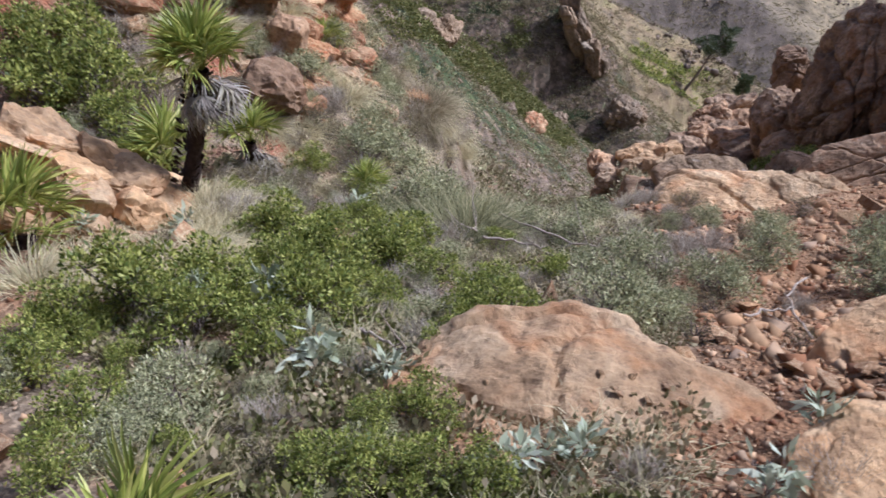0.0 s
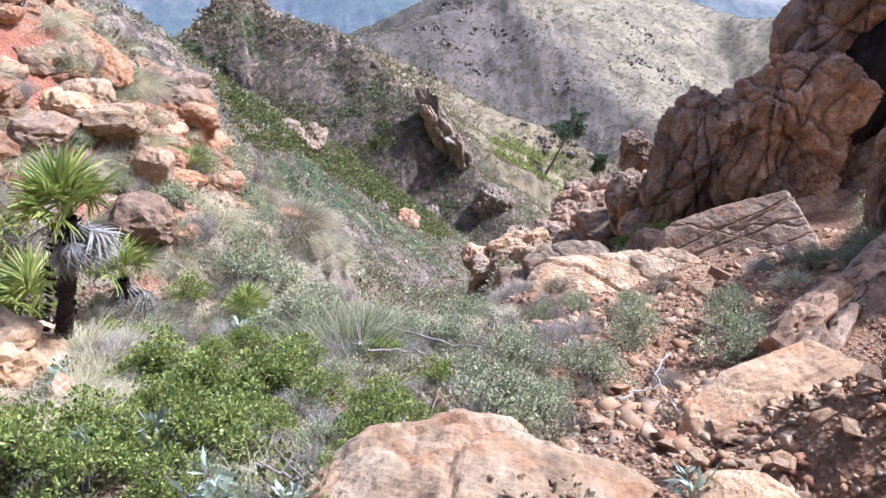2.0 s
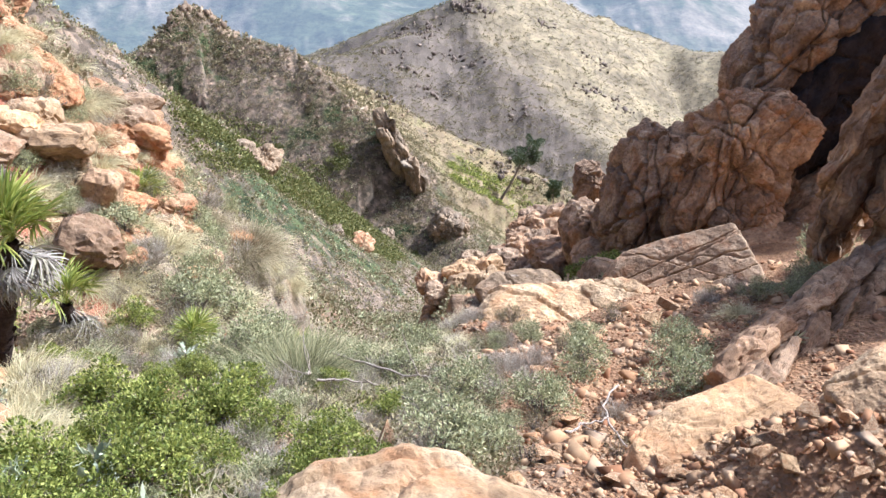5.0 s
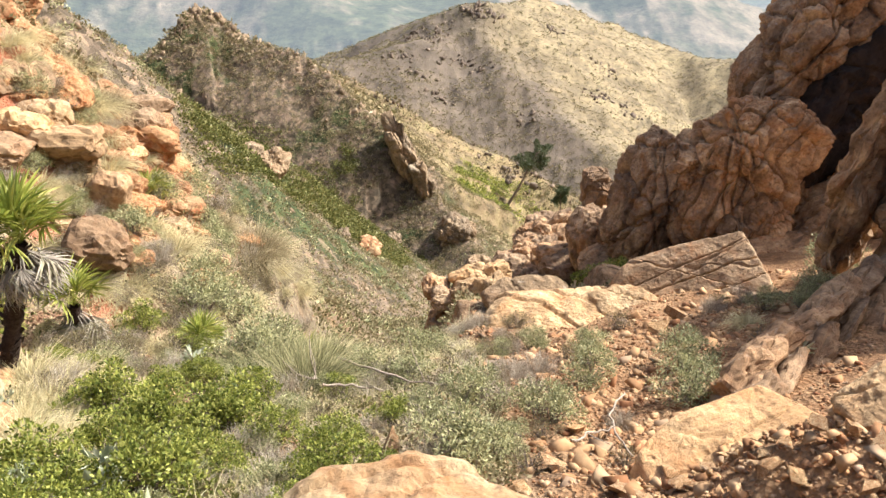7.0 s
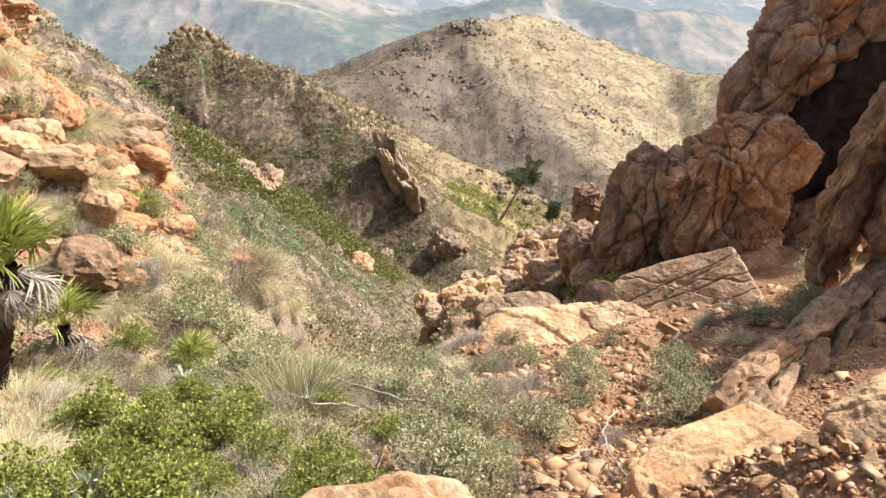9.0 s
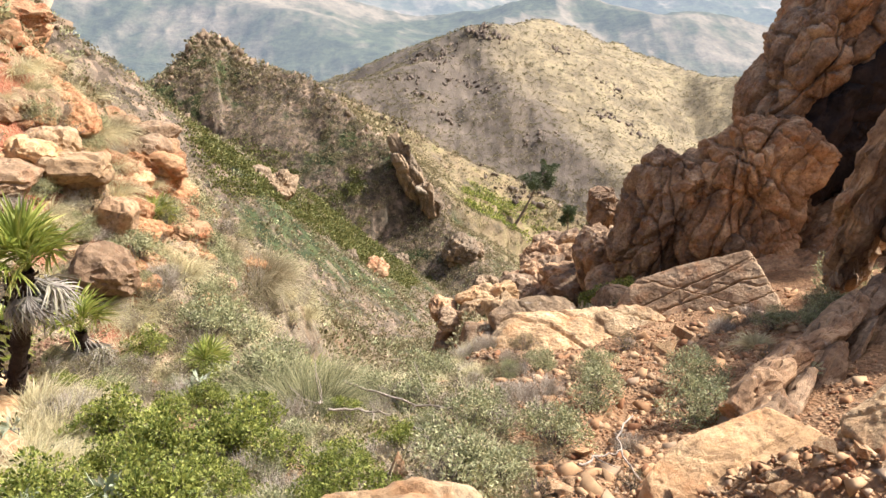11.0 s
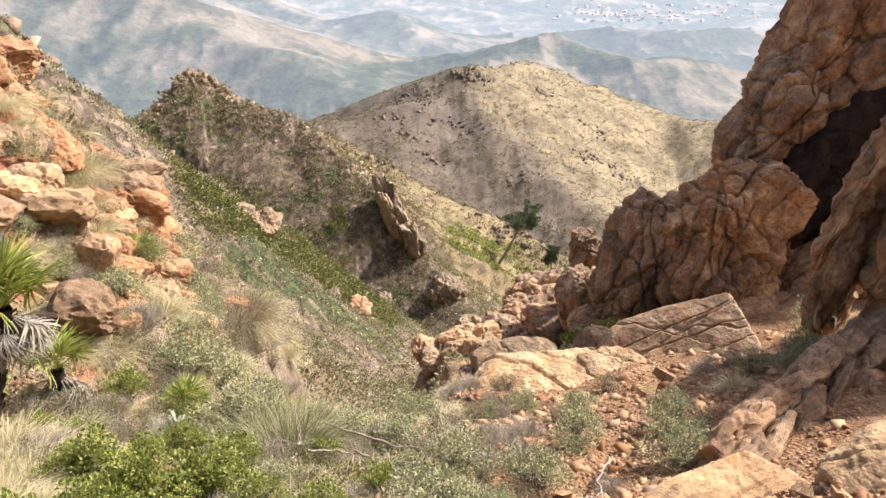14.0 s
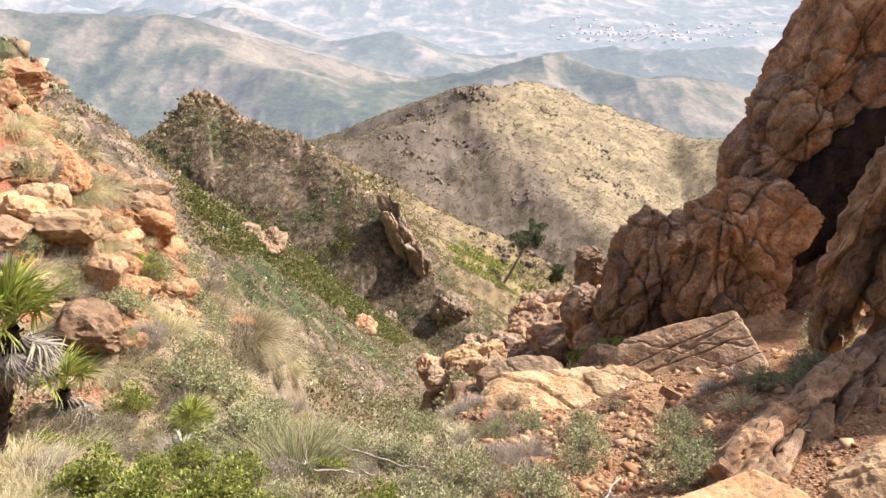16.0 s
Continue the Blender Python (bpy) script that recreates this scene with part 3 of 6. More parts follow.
wall = tagged(new("rock_wall"), "dark brown steeply bedded rock wall beside the path", "rock")
rng = np.random.RandomState(18)
for i in range(17):
    k = i % 6
    size = (rng.uniform(0.10, 0.2), rng.uniform(0.35, 0.6), rng.uniform(0.55, 1.15))
    rock_part("bed", (3.98 + 0.19 * k + rng.normal(0, 0.04), 6.7 + rng.normal(0, 0.2) - 0.1 * k, -2.7 + 1.0 * (i // 6) + 0.1 * k + rng.normal(0, 0.12)), size, (rng.normal(0, 4), 14 + rng.normal(0, 4), -30 + rng.normal(0, 6)), 180 + i, ROCK_CLIFF, wall, 5, worn=0.25, rough=0.07, grain=1.6, joints=4)

# unseen beds past the right edge of view, added to shade the rib
for i in range(12):
    k = i % 4
    rock_part("bed", (4.75 + 0.3 * k + rng.normal(0, 0.05), 5.55 + 0.22 * (i // 4) + rng.normal(0, 0.15), -1.2 + 1.05 * (i // 4) + 0.1 * k), (rng.uniform(0.2, 0.3), rng.uniform(0.4, 0.6), rng.uniform(0.8, 1.1)), (rng.normal(0, 4), 12 + rng.normal(0, 4), -30 + rng.normal(0, 6)), 280 + i, ROCK_CLIFF, wall, 4, worn=0.25, rough=0.07, grain=1.6, joints=3)


def cracked(size, seed, cracks, level=7, **kw):
    """A jointed block with straight cracks across its top: where they cross local y, and their slant."""
    v, f = rock_shape(size, seed, level, **kw)
    top = np.clip(v[:, 2] / size[2] * 2, 0, 1)
    wob = 0.02 * fbm(v[:, 0] * 4, v[:, 1] * 4, seed=seed, octaves=3)
    for y0, slant, deep in cracks:
        d = v[:, 1] - y0 - slant * v[:, 0] + wob
        v[:, 2] -= top * deep * np.exp(-(d / 0.011) ** 2) + top * 0.014 * np.where(d > 0, 1, -1) * np.exp(-np.abs(d) / 0.12)
    return v, f


v, f = cracked((0.78, 0.52, 0.36), 19, ((0.22, 0.09, 0.035), (0.0, 0.02, 0.05), (-0.27, 0.06, 0.03), (0.1, -0.9, 0.025)), worn=-0.3, rough=0.018, grain=1.2, joints=2)
slab = new("rock_slab", mesh_from("rock_slab", v, f, ROCK_BROWN))
slab.matrix_world = pose(2.80, 8.1, -3.2, 30, -24, 0)
tagged(slab, "brown tilted rock slab split by straight cracks", "rock")

ledge = tagged(new("rock_ledge"), "pale tan rock ledge with a broad worn sunlit top", "rock")
for at, size, turn, seed, m in (((1.2, 7.4, -3.38), (0.78, 0.5, 0.34), (16, -4, 12), 20, ROCK), ((1.85, 7.65, -3.26), (0.5, 0.4, 0.26), (16, -10, 4), 55, ROCK), ((0.6, 7.25, -3.68), (0.4, 0.42, 0.45), (10, 12, 30), 56, ROCK),
                                 ((0.95, 8.25, -3.45), (0.52, 0.32, 0.16), (26, 2, 16), 21, ROCK_GREY), ((0.45, 8.2, -3.85), (0.42, 0.34, 0.3), (18, 12, 0), 57, ROCK_BROWN), ((2.22, 9.9, -4.25), (0.3, 0.3, 0.4), (0, 8, 0), 58, ROCK_BROWN)):
    rock_part("block", at, size, turn, seed, m, ledge, 6, worn=0.05, rough=0.035, joints=3)

rib = tagged(new("rock_rib"), "long weathered rib of upturned brown beds beside the path", "rock")
rng = np.random.RandomState(23)
for i in range(26):
    q, row = rng.uniform(0, 1), i % 3
    lift = 0.04 + 0.16 * q
    at = (1.52 + 1.9 * q + 0.10 * row, 3.75 + 2.0 * q - 0.11 * row, -1.32 - 0.5 * q + lift - 0.10 * row)
    rock_part("bed", at, (rng.uniform(0.22, 0.42), rng.uniform(0.05, 0.1), rng.uniform(0.09, 0.15) + 0.06 * q), (32 + rng.normal(0, 6), -8 + rng.normal(0, 5), 46 + rng.normal(0, 5)), 260 + i, ROCK_BROWN if i % 5 == 0 else ROCK_CLIFF, rib, 4, worn=0.1, rough=0.06, joints=3)

fin = tagged(new("crag"), "dark jagged fin of upright bedded rock standing out of the slope", "rock")
rng = np.random.RandomState(28)
for i in range(15):
    q = i / 14
    h = 2.7 * (1 - 0.5 * q) * rng.uniform(0.75, 1.1)
    rock_part("bed", (-4.8 + 2.7 * q + rng.normal(0, 0.15), 74.4 - 2.2 * q + rng.normal(0, 0.35), -26.1 - 3.2 * q + rng.normal(0, 0.35)), (rng.uniform(0.35, 0.6), rng.uniform(0.9, 1.6), h), (rng.normal(0, 6), -14 + rng.normal(0, 6), 20 + rng.normal(0, 10)), 230 + i, ROCK_GREY, fin, 4, worn=-0.2, rough=0.1, joints=3)
rock("rock_slab", (1.29, 2.80, -0.95), (0.50, 0.27, 0.11), (8, -8, 24), 22, ROCK, "tan flat-topped rock slab with a broken front", 6, worn=-0.6, rough=0.018, beds=0.02)
rock("boulder", (1.84, 2.5, -0.58), (0.27, 0.30, 0.24), (0, 0, 20), 24, ROCK, "large tan boulder with a flat top", 6, worn=0.7, rough=0.03)
rock("boulder", (-0.13, 1.98, -0.85), (0.78, 0.55, 0.29), (10, 7, 14), 25, ROCK, "large smooth tan boulder half sunk in red earth", 6, worn=1.0, rough=0.03, crisp=10)
rock("boulder", (0.75, 1.75, -0.56), (0.23, 0.30, 0.09), (0, -6, -10), 26, ROCK, "low smooth tan rock at the edge of the path", 6, worn=1.0, rough=0.03, crisp=14)
outcrop("rock_outcrop", (-3.15, 3.5, -1.2), (0.62, 0.45, 0.44), (0, 40, 42), 27, ROCK, "orange-tan outcrop of steeply bedded rock", 4, block=(0.2, 0.16, 0.06), worn=0.0, rough=0.07, jitter=9, even=0.6)
rock("crag", (-8.10, 34.43, ground_at(-8.10, 34.43) + 0.15), (0.73, 1.00, 0.99), (0, 20, 0), 30, ROCK_GREY, "tan rock knob among green scrub", 5, rough=0.10)
rock("crag", (-8.83, 33.89, ground_at(-8.83, 33.89) + 0.15), (0.52, 0.70, 0.43), (0, 5, 0), 31, ROCK_GREY, "dark grey boulder among green scrub", 4, rough=0.08)
rock("crag", (-9.9, 66.5, ground_at(-9.9, 66.5) + 0.3), (0.9, 1.00, 0.8), (0, 10, 0), 32, ROCK_BROWN, "pale tan boulder on the far slope", 4, rough=0.06)
outcrop("crag", (0.82, 66.39, ground_at(0.82, 66.39) + 0.15), (1.45, 1.50, 1.30), (0, 25, 0), 132, ROCK_GREY, "dark jagged rocks low on the far slope", 4, block=(0.5, 0.5, 0.4), rough=0.1)
outcrop("crag", (2.62, 59.71, ground_at(2.62, 59.71) + 0.15), (1.04, 1.20, 0.89), (0, 25, 0), 133, ROCK_GREY, "dark jagged rocks low on the far slope", 4, block=(0.5, 0.5, 0.4), rough=0.1)
rock("crag", (-4.82, 67.34, ground_at(-4.82, 67.34) + 0.15), (0.72, 0.80, 0.54), (0, 5, 0), 134, ROCK_GREY, "brown rock poking through the scrub", 4, rough=0.1)
rock("crag", (-4.17, 37.32, ground_at(-4.17, 37.32) + 0.15), (0.64, 0.80, 0.43), (0, 15, 0), 135, ROCK_RED, "red-brown rock poking through the scrub", 4, rough=0.1)
rock("crag", (-5.12, 35.95, ground_at(-5.12, 35.95) + 0.15), (0.34, 0.60, 0.27), (0, 5, 0), 136, ROCK_GREY, "brown rock poking through the scrub", 4, rough=0.1)
outcrop("rock_outcrop", (2.47, 18.00, -7.77), (0.68, 1.00, 0.63), (0, -20, 0), 33, ROCK_CLIFF, "dark broken rock outcrop at the gully edge", 4, block=(0.3, 0.35, 0.2), rough=0.08, jitter=10)
outcrop("rock_outcrop", (1.50, 14.50, -6.49), (0.44, 0.60, 0.41), (0, -10, 10), 34, ROCK_CLIFF, "dark broken rock outcrop at the gully edge", 4, block=(0.25, 0.3, 0.2), rough=0.08, jitter=12)
rock("rock_outcrop", (2.61, 12.00, -5.10), (0.39, 0.60, 0.39), (0, 0, 0), 35, ROCK_CLIFF, "brown boulder below the cliff", 5, rough=0.06, worn=0.9)
outcrop("rock_outcrop", (2.37, 13.60, -6.03), (0.57, 0.70, 0.46), (0, 0, 0), 36, ROCK_CLIFF, "brown rock shelf below the cliff", 4, block=(0.35, 0.4, 0.25), rough=0.08, jitter=10)
outcrop("rock_outcrop", (-0.02, 12.60, -6.25), (0.34, 0.45, 0.5), (0, 4, 0), 37, ROCK_CLIFF, "dark red-brown rocks at the gully lip", 4, block=(0.2, 0.25, 0.16), rough=0.08, jitter=14)
outcrop("rock_outcrop", (0.61, 12.60, -5.81), (0.43, 0.50, 0.28), (0, -12, 0), 38, ROCK, "pale broken rocks at the gully lip", 4, block=(0.2, 0.25, 0.16), rough=0.08, jitter=14)
outcrop("rock_ledge", (-4.4, 7.60, -0.67), (0.37, 0.28, 0.26), (-12, 2, -25), 200, ROCK_BROWN, "red-orange broken rock ledge on the bank", 4, block=(0.25, 0.22, 0.13), worn=0.5, rough=0.06, jitter=10, core=0.0)
outcrop("rock_ledge", (-3.99, 7.20, -0.95), (0.36, 0.27, 0.23), (1, 3, -4), 201, ROCK, "tan and red cracked rock ledge on the bank", 4, block=(0.25, 0.22, 0.13), worn=0.5, rough=0.06, jitter=10, core=0.0)
outcrop("rock_ledge", (-5.0, 8.60, -0.36), (0.35, 0.27, 0.36), (-10, 4, 17), 202, ROCK_RED, "pale orange rock on the scrubby bank", 4, block=(0.25, 0.22, 0.13), worn=0.5, rough=0.06, jitter=10, core=0.0)
outcrop("rock_ledge", (-3.64, 8.60, -1.31), (0.45, 0.35, 0.17), (3, 5, -12), 203, ROCK_BROWN, "red-orange broken rock ledge on the bank", 4, block=(0.25, 0.22, 0.13), worn=0.5, rough=0.06, jitter=10, core=0.0)
outcrop("rock_ledge", (-3.42, 8.40, -1.55), (0.39, 0.30, 0.18), (-8, 6, 9), 204, ROCK_RED, "tan and red cracked rock ledge on the bank", 4, block=(0.25, 0.22, 0.13), worn=0.5, rough=0.06, jitter=10, core=0.0)
outcrop("rock_ledge", (-3.65, 7.00, -1.17), (0.35, 0.26, 0.27), (5, 7, -20), 205, ROCK, "pale orange rock on the scrubby bank", 4, block=(0.25, 0.22, 0.13), worn=0.5, rough=0.06, jitter=10, core=0.0)
rock("boulder", (-3.04, 6.75, -1.39), (0.18, 0.14, 0.19), (-6, 8, 1), 206, ROCK_BROWN, "red-orange broken rock ledge on the bank", 4, worn=0.2, rough=0.05)
rock("boulder", (-5.8, 10.00, -0.13), (0.32, 0.25, 0.50), (7, 9, 22), 207, ROCK_RED, "tan and red cracked rock ledge on the bank", 4, worn=0.2, rough=0.05)
outcrop("rock_ledge", (-5.5, 10.00, -0.45), (0.40, 0.31, 0.50), (-4, 10, -7), 208, ROCK_RED, "pale orange rock on the scrubby bank", 4, block=(0.25, 0.22, 0.13), worn=0.5, rough=0.06, jitter=10, core=0.0)
outcrop("rock_ledge", (-2.93, 5.94, -1.49), (0.22, 0.19, 0.11), (9, 11, 14), 209, ROCK_BROWN, "red-orange broken rock ledge on the bank", 4, block=(0.25, 0.22, 0.13), worn=0.5, rough=0.06, jitter=10, core=0.0)
rock("boulder", (-2.75, 7.59, -1.95), (0.25, 0.18, 0.14), (-2, 12, -15), 210, ROCK_RED, "tan and red cracked rock ledge on the bank", 4, worn=0.2, rough=0.05)
rock("boulder", (-3.48, 8.80, -1.91), (0.25, 0.20, 0.18), (11, 13, 6), 211, ROCK_RED, "pale orange rock on the scrubby bank", 4, worn=0.2, rough=0.05)
outcrop("rock_ledge", (-4.03, 8.40, -0.94), (0.29, 0.23, 0.17), (0, 14, -23), 212, ROCK_BROWN, "red-orange broken rock ledge on the bank", 4, block=(0.25, 0.22, 0.13), worn=0.5, rough=0.06, jitter=10, core=0.0)
rock("boulder", (-2.51, 7.12, -2.01), (0.15, 0.11, 0.10), (-11, 15, -2), 213, ROCK_RED, "tan and red cracked rock ledge on the bank", 4, worn=0.2, rough=0.05)
rock("boulder", (-2.29, 8.18, -2.64), (0.22, 0.15, 0.12), (2, 16, 19), 214, ROCK_RED, "pale orange rock on the scrubby bank", 4, worn=0.2, rough=0.05)
rock("boulder", (-2.22, 6.86, -2.14), (0.12, 0.10, 0.08), (-9, 17, -10), 215, ROCK_BROWN, "red-orange broken rock ledge on the bank", 4, worn=0.2, rough=0.05)
rock("boulder", (-2.16, 6.28, -2.03), (0.14, 0.11, 0.09), (4, 18, 11), 216, ROCK_RED, "tan and red cracked rock ledge on the bank", 4, worn=0.2, rough=0.05)
rock("boulder", (-3.73, 7.80, -1.17), (0.23, 0.18, 0.17), (-7, 19, -18), 217, ROCK_RED, "pale orange rock on the scrubby bank", 4, worn=0.2, rough=0.05)
outcrop("rock_ledge", (-3.86, 6.60, -1.01), (0.28, 0.21, 0.24), (6, 20, 3), 218, ROCK_BROWN, "red-orange broken rock ledge on the bank", 4, block=(0.25, 0.22, 0.13), worn=0.5, rough=0.06, jitter=10, core=0.0)


# ---- plants: materials ----
def leaf_material(name, tones, rough=0.5, through=0.3, spec=0.4):
    m, nt, b = mat(name, rough, spec)
    isl = nt.nodes.new("ShaderNodeNewGeometry").outputs["Random Per Island"]
    col = ramp(nt, isl, [(i / (len(tones) - 1), c) for i, c in enumerate(tones)])
    patch = ramp(nt, tex_noise(nt, coords(nt), 3.0, 4), [(0.3, (0.72, 0.74, 0.7)), (0.65, (1.2, 1.18, 1.1))])
    col = mix(nt, 1.0, col, patch, "MULTIPLY")
    nt.links.new(col, b.inputs["Base Color"])
    tr = nt.nodes.new("ShaderNodeBsdfTranslucent")
    nt.links.new(col, tr.inputs["Color"])
    mx = nt.nodes.new("ShaderNodeMixShader")
    mx.inputs[0].default_value = through
    nt.links.new(b.outputs[0], mx.inputs[1])
    nt.links.new(tr.outputs[0], mx.inputs[2])
    nt.links.new(mx.outputs[0], nt.nodes["Material Output"].inputs["Surface"])
    return m


LEAF_GREEN = leaf_material("evergreen_leaf", [(0.08, 0.105, 0.02), (0.2, 0.228, 0.043), (0.35, 0.365, 0.07), (0.54, 0.52, 0.14)], 0.5, 0.35, 0.22)
LEAF_GREY = leaf_material("grey_green_leaf", [(0.15, 0.155, 0.075), (0.3, 0.3, 0.145), (0.46, 0.445, 0.225), (0.62, 0.575, 0.32)], 0.65, 0.25, 0.2)
LEAF_SILVER = leaf_material("silvery_leaf", [(0.3, 0.33, 0.2), (0.44, 0.46, 0.3), (0.58, 0.58, 0.42)], 0.75, 0.25, 0.2)
LEAF_OLIVE = leaf_material("olive_scrub_leaf", [(0.11, 0.1, 0.043), (0.2, 0.172, 0.078), (0.3, 0.245, 0.13), (0.39, 0.3, 0.18)], 0.7, 0.25, 0.2)
LEAF_DRY = leaf_material("dry_twig", [(0.22, 0.17, 0.12), (0.36, 0.29, 0.215), (0.5, 0.42, 0.325), (0.6, 0.54, 0.44)], 0.9, 0.05, 0.1)
LEAF_STRAW = leaf_material("straw_grass", [(0.42, 0.335, 0.17), (0.58, 0.485, 0.27), (0.7, 0.61, 0.37), (0.46, 0.42, 0.21)], 0.7, 0.35, 0.2)
LEAF_DOME = leaf_material("old_tussock_grass", [(0.16, 0.125, 0.065), (0.29, 0.23, 0.125), (0.44, 0.36, 0.205), (0.56, 0.48, 0.29)], 0.75, 0.3, 0.15)
LEAF_TUSS = leaf_material("grey_green_grass", [(0.09, 0.09, 0.04), (0.19, 0.185, 0.08), (0.33, 0.305, 0.14), (0.5, 0.43, 0.23)], 0.7, 0.3, 0.2)
LEAF_PALM = leaf_material("palm_frond", [(0.14, 0.18, 0.03), (0.24, 0.28, 0.045), (0.38, 0.4, 0.07), (0.52, 0.48, 0.13)], 0.45, 0.35)
LEAF_DEAD = leaf_material("dead_palm_frond", [(0.2, 0.165, 0.13), (0.32, 0.27, 0.22), (0.45, 0.4, 0.33), (0.3, 0.27, 0.16)], 0.8, 0.15, 0.1)
LEAF_PINE = leaf_material("pine_needle", [(0.04, 0.058, 0.022), (0.085, 0.105, 0.038), (0.14, 0.155, 0.06)], 0.6, 0.2)
LEAF_MAT = leaf_material("green_scrub_mat", [(0.075, 0.08, 0.022), (0.14, 0.142, 0.037), (0.205, 0.2, 0.056), (0.27, 0.24, 0.09)], 0.7, 0.25, 0.15)


def bark_material(name, dark, light, scale):
    m, nt, b = mat(name, 0.95, 0.1)
    v = coords(nt)
    n = tex_noise(nt, v, scale, 8, 0.7, 0.6)
    nt.links.new(ramp(nt, n, [(0.3, dark), (0.7, light)]), b.inputs["Base Color"])
    bump(nt, b, n, 0.9, 0.02)
    return m


BARK = bark_material("grey_bark", (0.11, 0.08, 0.06), (0.3, 0.24, 0.19), 25)
BARK_PALE = bark_material("bleached_wood", (0.26, 0.2, 0.14), (0.52, 0.43, 0.31), 30)
BARK_PALM = bark_material("palm_trunk_fibre", (0.02, 0.014, 0.01), (0.09, 0.06, 0.042), 40)


# ---- plants: shapes ----
class Shape:
    """Gathers vertices and faces as arrays."""

    def __init__(self):
        self.v, self.f3, self.f4, self.n = [], [], [], 0

    def add(self, v, quads=None, tris=None):
        self.v.append(np.asarray(v, float))
        if quads is not None:
            self.f4.append(np.asarray(quads) + self.n)
        if tris is not None:
            self.f3.append(np.asarray(tris) + self.n)
        self.n += len(v)

    def mesh(self, name, material, smooth=False):
        v = np.concatenate(self.v)
        f3 = np.concatenate(self.f3).reshape(-1, 3) if self.f3 else np.zeros((0, 3), int)
        f4 = np.concatenate(self.f4).reshape(-1, 4) if self.f4 else np.zeros((0, 4), int)
        me = bpy.data.meshes.new(name)
        me.vertices.add(len(v))
        me.vertices.foreach_set("co", v.ravel())
        me.loops.add(f3.size + f4.size)
        me.loops.foreach_set("vertex_index", np.concatenate([f3.ravel(), f4.ravel()]).astype(np.int32))
        me.polygons.add(len(f3) + len(f4))
        starts = np.concatenate([np.arange(len(f3)) * 3, f3.size + np.arange(len(f4)) * 4])
        me.polygons.foreach_set("loop_start", starts.astype(np.int32))
        if smooth:
            me.polygons.foreach_set("use_smooth", np.ones(len(f3) + len(f4), bool))
        me.materials.append(material)
        me.update()
        return me

    def tube(self, path, r0, r1, sides=5):
        path = np.asarray(path, float)
        k = len(path)
        d = np.gradient(path, axis=0)
        d /= np.linalg.norm(d, axis=1)[:, None] + 1e-9
        ref = np.array([0.31, 0.17, 0.93]) if abs(d[0, 2]) < 0.9 else np.array([0.9, 0.2, 0.1])
        a = np.cross(d, ref)
        a /= np.linalg.norm(a, axis=1)[:, None] + 1e-9
        b = np.cross(d, a)
        r = np.linspace(r0, r1, k)[:, None, None]
        th = np.linspace(0, 2 * math.pi, sides, endpoint=False)
        ring = path[:, None] + r * (np.cos(th)[None, :, None] * a[:, None] + np.sin(th)[None, :, None] * b[:, None])
        i = np.arange(k - 1)[:, None] * sides + np.arange(sides)[None]
        j = np.arange(k - 1)[:, None] * sides + (np.arange(sides)[None] + 1) % sides
        self.add(ring.reshape(-1, 3), np.stack([i, j, j + sides, i + sides], -1).reshape(-1, 4))

    def leaves(self, at, way, length, width, rng, fold=0.25):
        """Pointed folded leaves, one per row of at."""
        n = len(at)
        way = way / (np.linalg.norm(way, axis=1)[:, None] + 1e-9)
        side = np.cross(way, rng.normal(size=(n, 3)))
        side /= np.linalg.norm(side, axis=1)[:, None] + 1e-9
        up = np.cross(side, way)
        L = (length * rng.uniform(0.65, 1.25, n))[:, None]
        w = L * width / length * 0.5
        tip = at + way * L
        mid = at + way * L * 0.55
        v = np.stack([at, mid + side * w + up * w * fold, tip, mid - side * w + up * w * fold], 1)
        q = np.arange(n)[:, None] * 4
        self.add(v.reshape(-1, 3), None, np.concatenate([q + [0, 1, 2], q + [0, 2, 3]], 1).reshape(-1, 3))

    def blades(self, at, way, length, width, droop, rng, parts=4):
        """Curved grass blades."""
        n = len(at)
        way = way / (np.linalg.norm(way, axis=1)[:, None] + 1e-9)
        L = length * rng.uniform(0.6, 1.2, n)
        side = np.cross(way, (0, 0, 1)) + rng.normal(0, 0.2, (n, 3))
        side /= np.linalg.norm(side, axis=1)[:, None] + 1e-9
        out = way * (1, 1, 0)
        dr = droop * rng.uniform(0.4, 1.6, n)
        rows = []
        for i in range(parts):
            s = i / (parts - 1)
            c = at + way * (L * s)[:, None] + (out * 0.5 - np.array([0, 0, 1.0])) * (dr * L * s * s)[:, None]
            w = width * (1 - 0.9 * s) * 0.5
            rows += [c - side * w, c + side * w]
        v = np.stack(rows, 1)
        q = [[2 * i, 2 * i + 1, 2 * i + 3, 2 * i + 2] for i in range(parts - 1)]
        self.add(v.reshape(-1, 3), (np.arange(n)[:, None, None] * 2 * parts + np.array(q)[None]).reshape(-1, 4))


def sphere_ways(n, rng, up=0.0):
    d = rng.normal(size=(n, 3))
    d[:, 2] += up
    return d / np.linalg.norm(d, axis=1)[:, None]


def part(name, me, parent, label=""):
    ob = new(name, me)
    ob.parent = parent
    return tagged(ob, label)


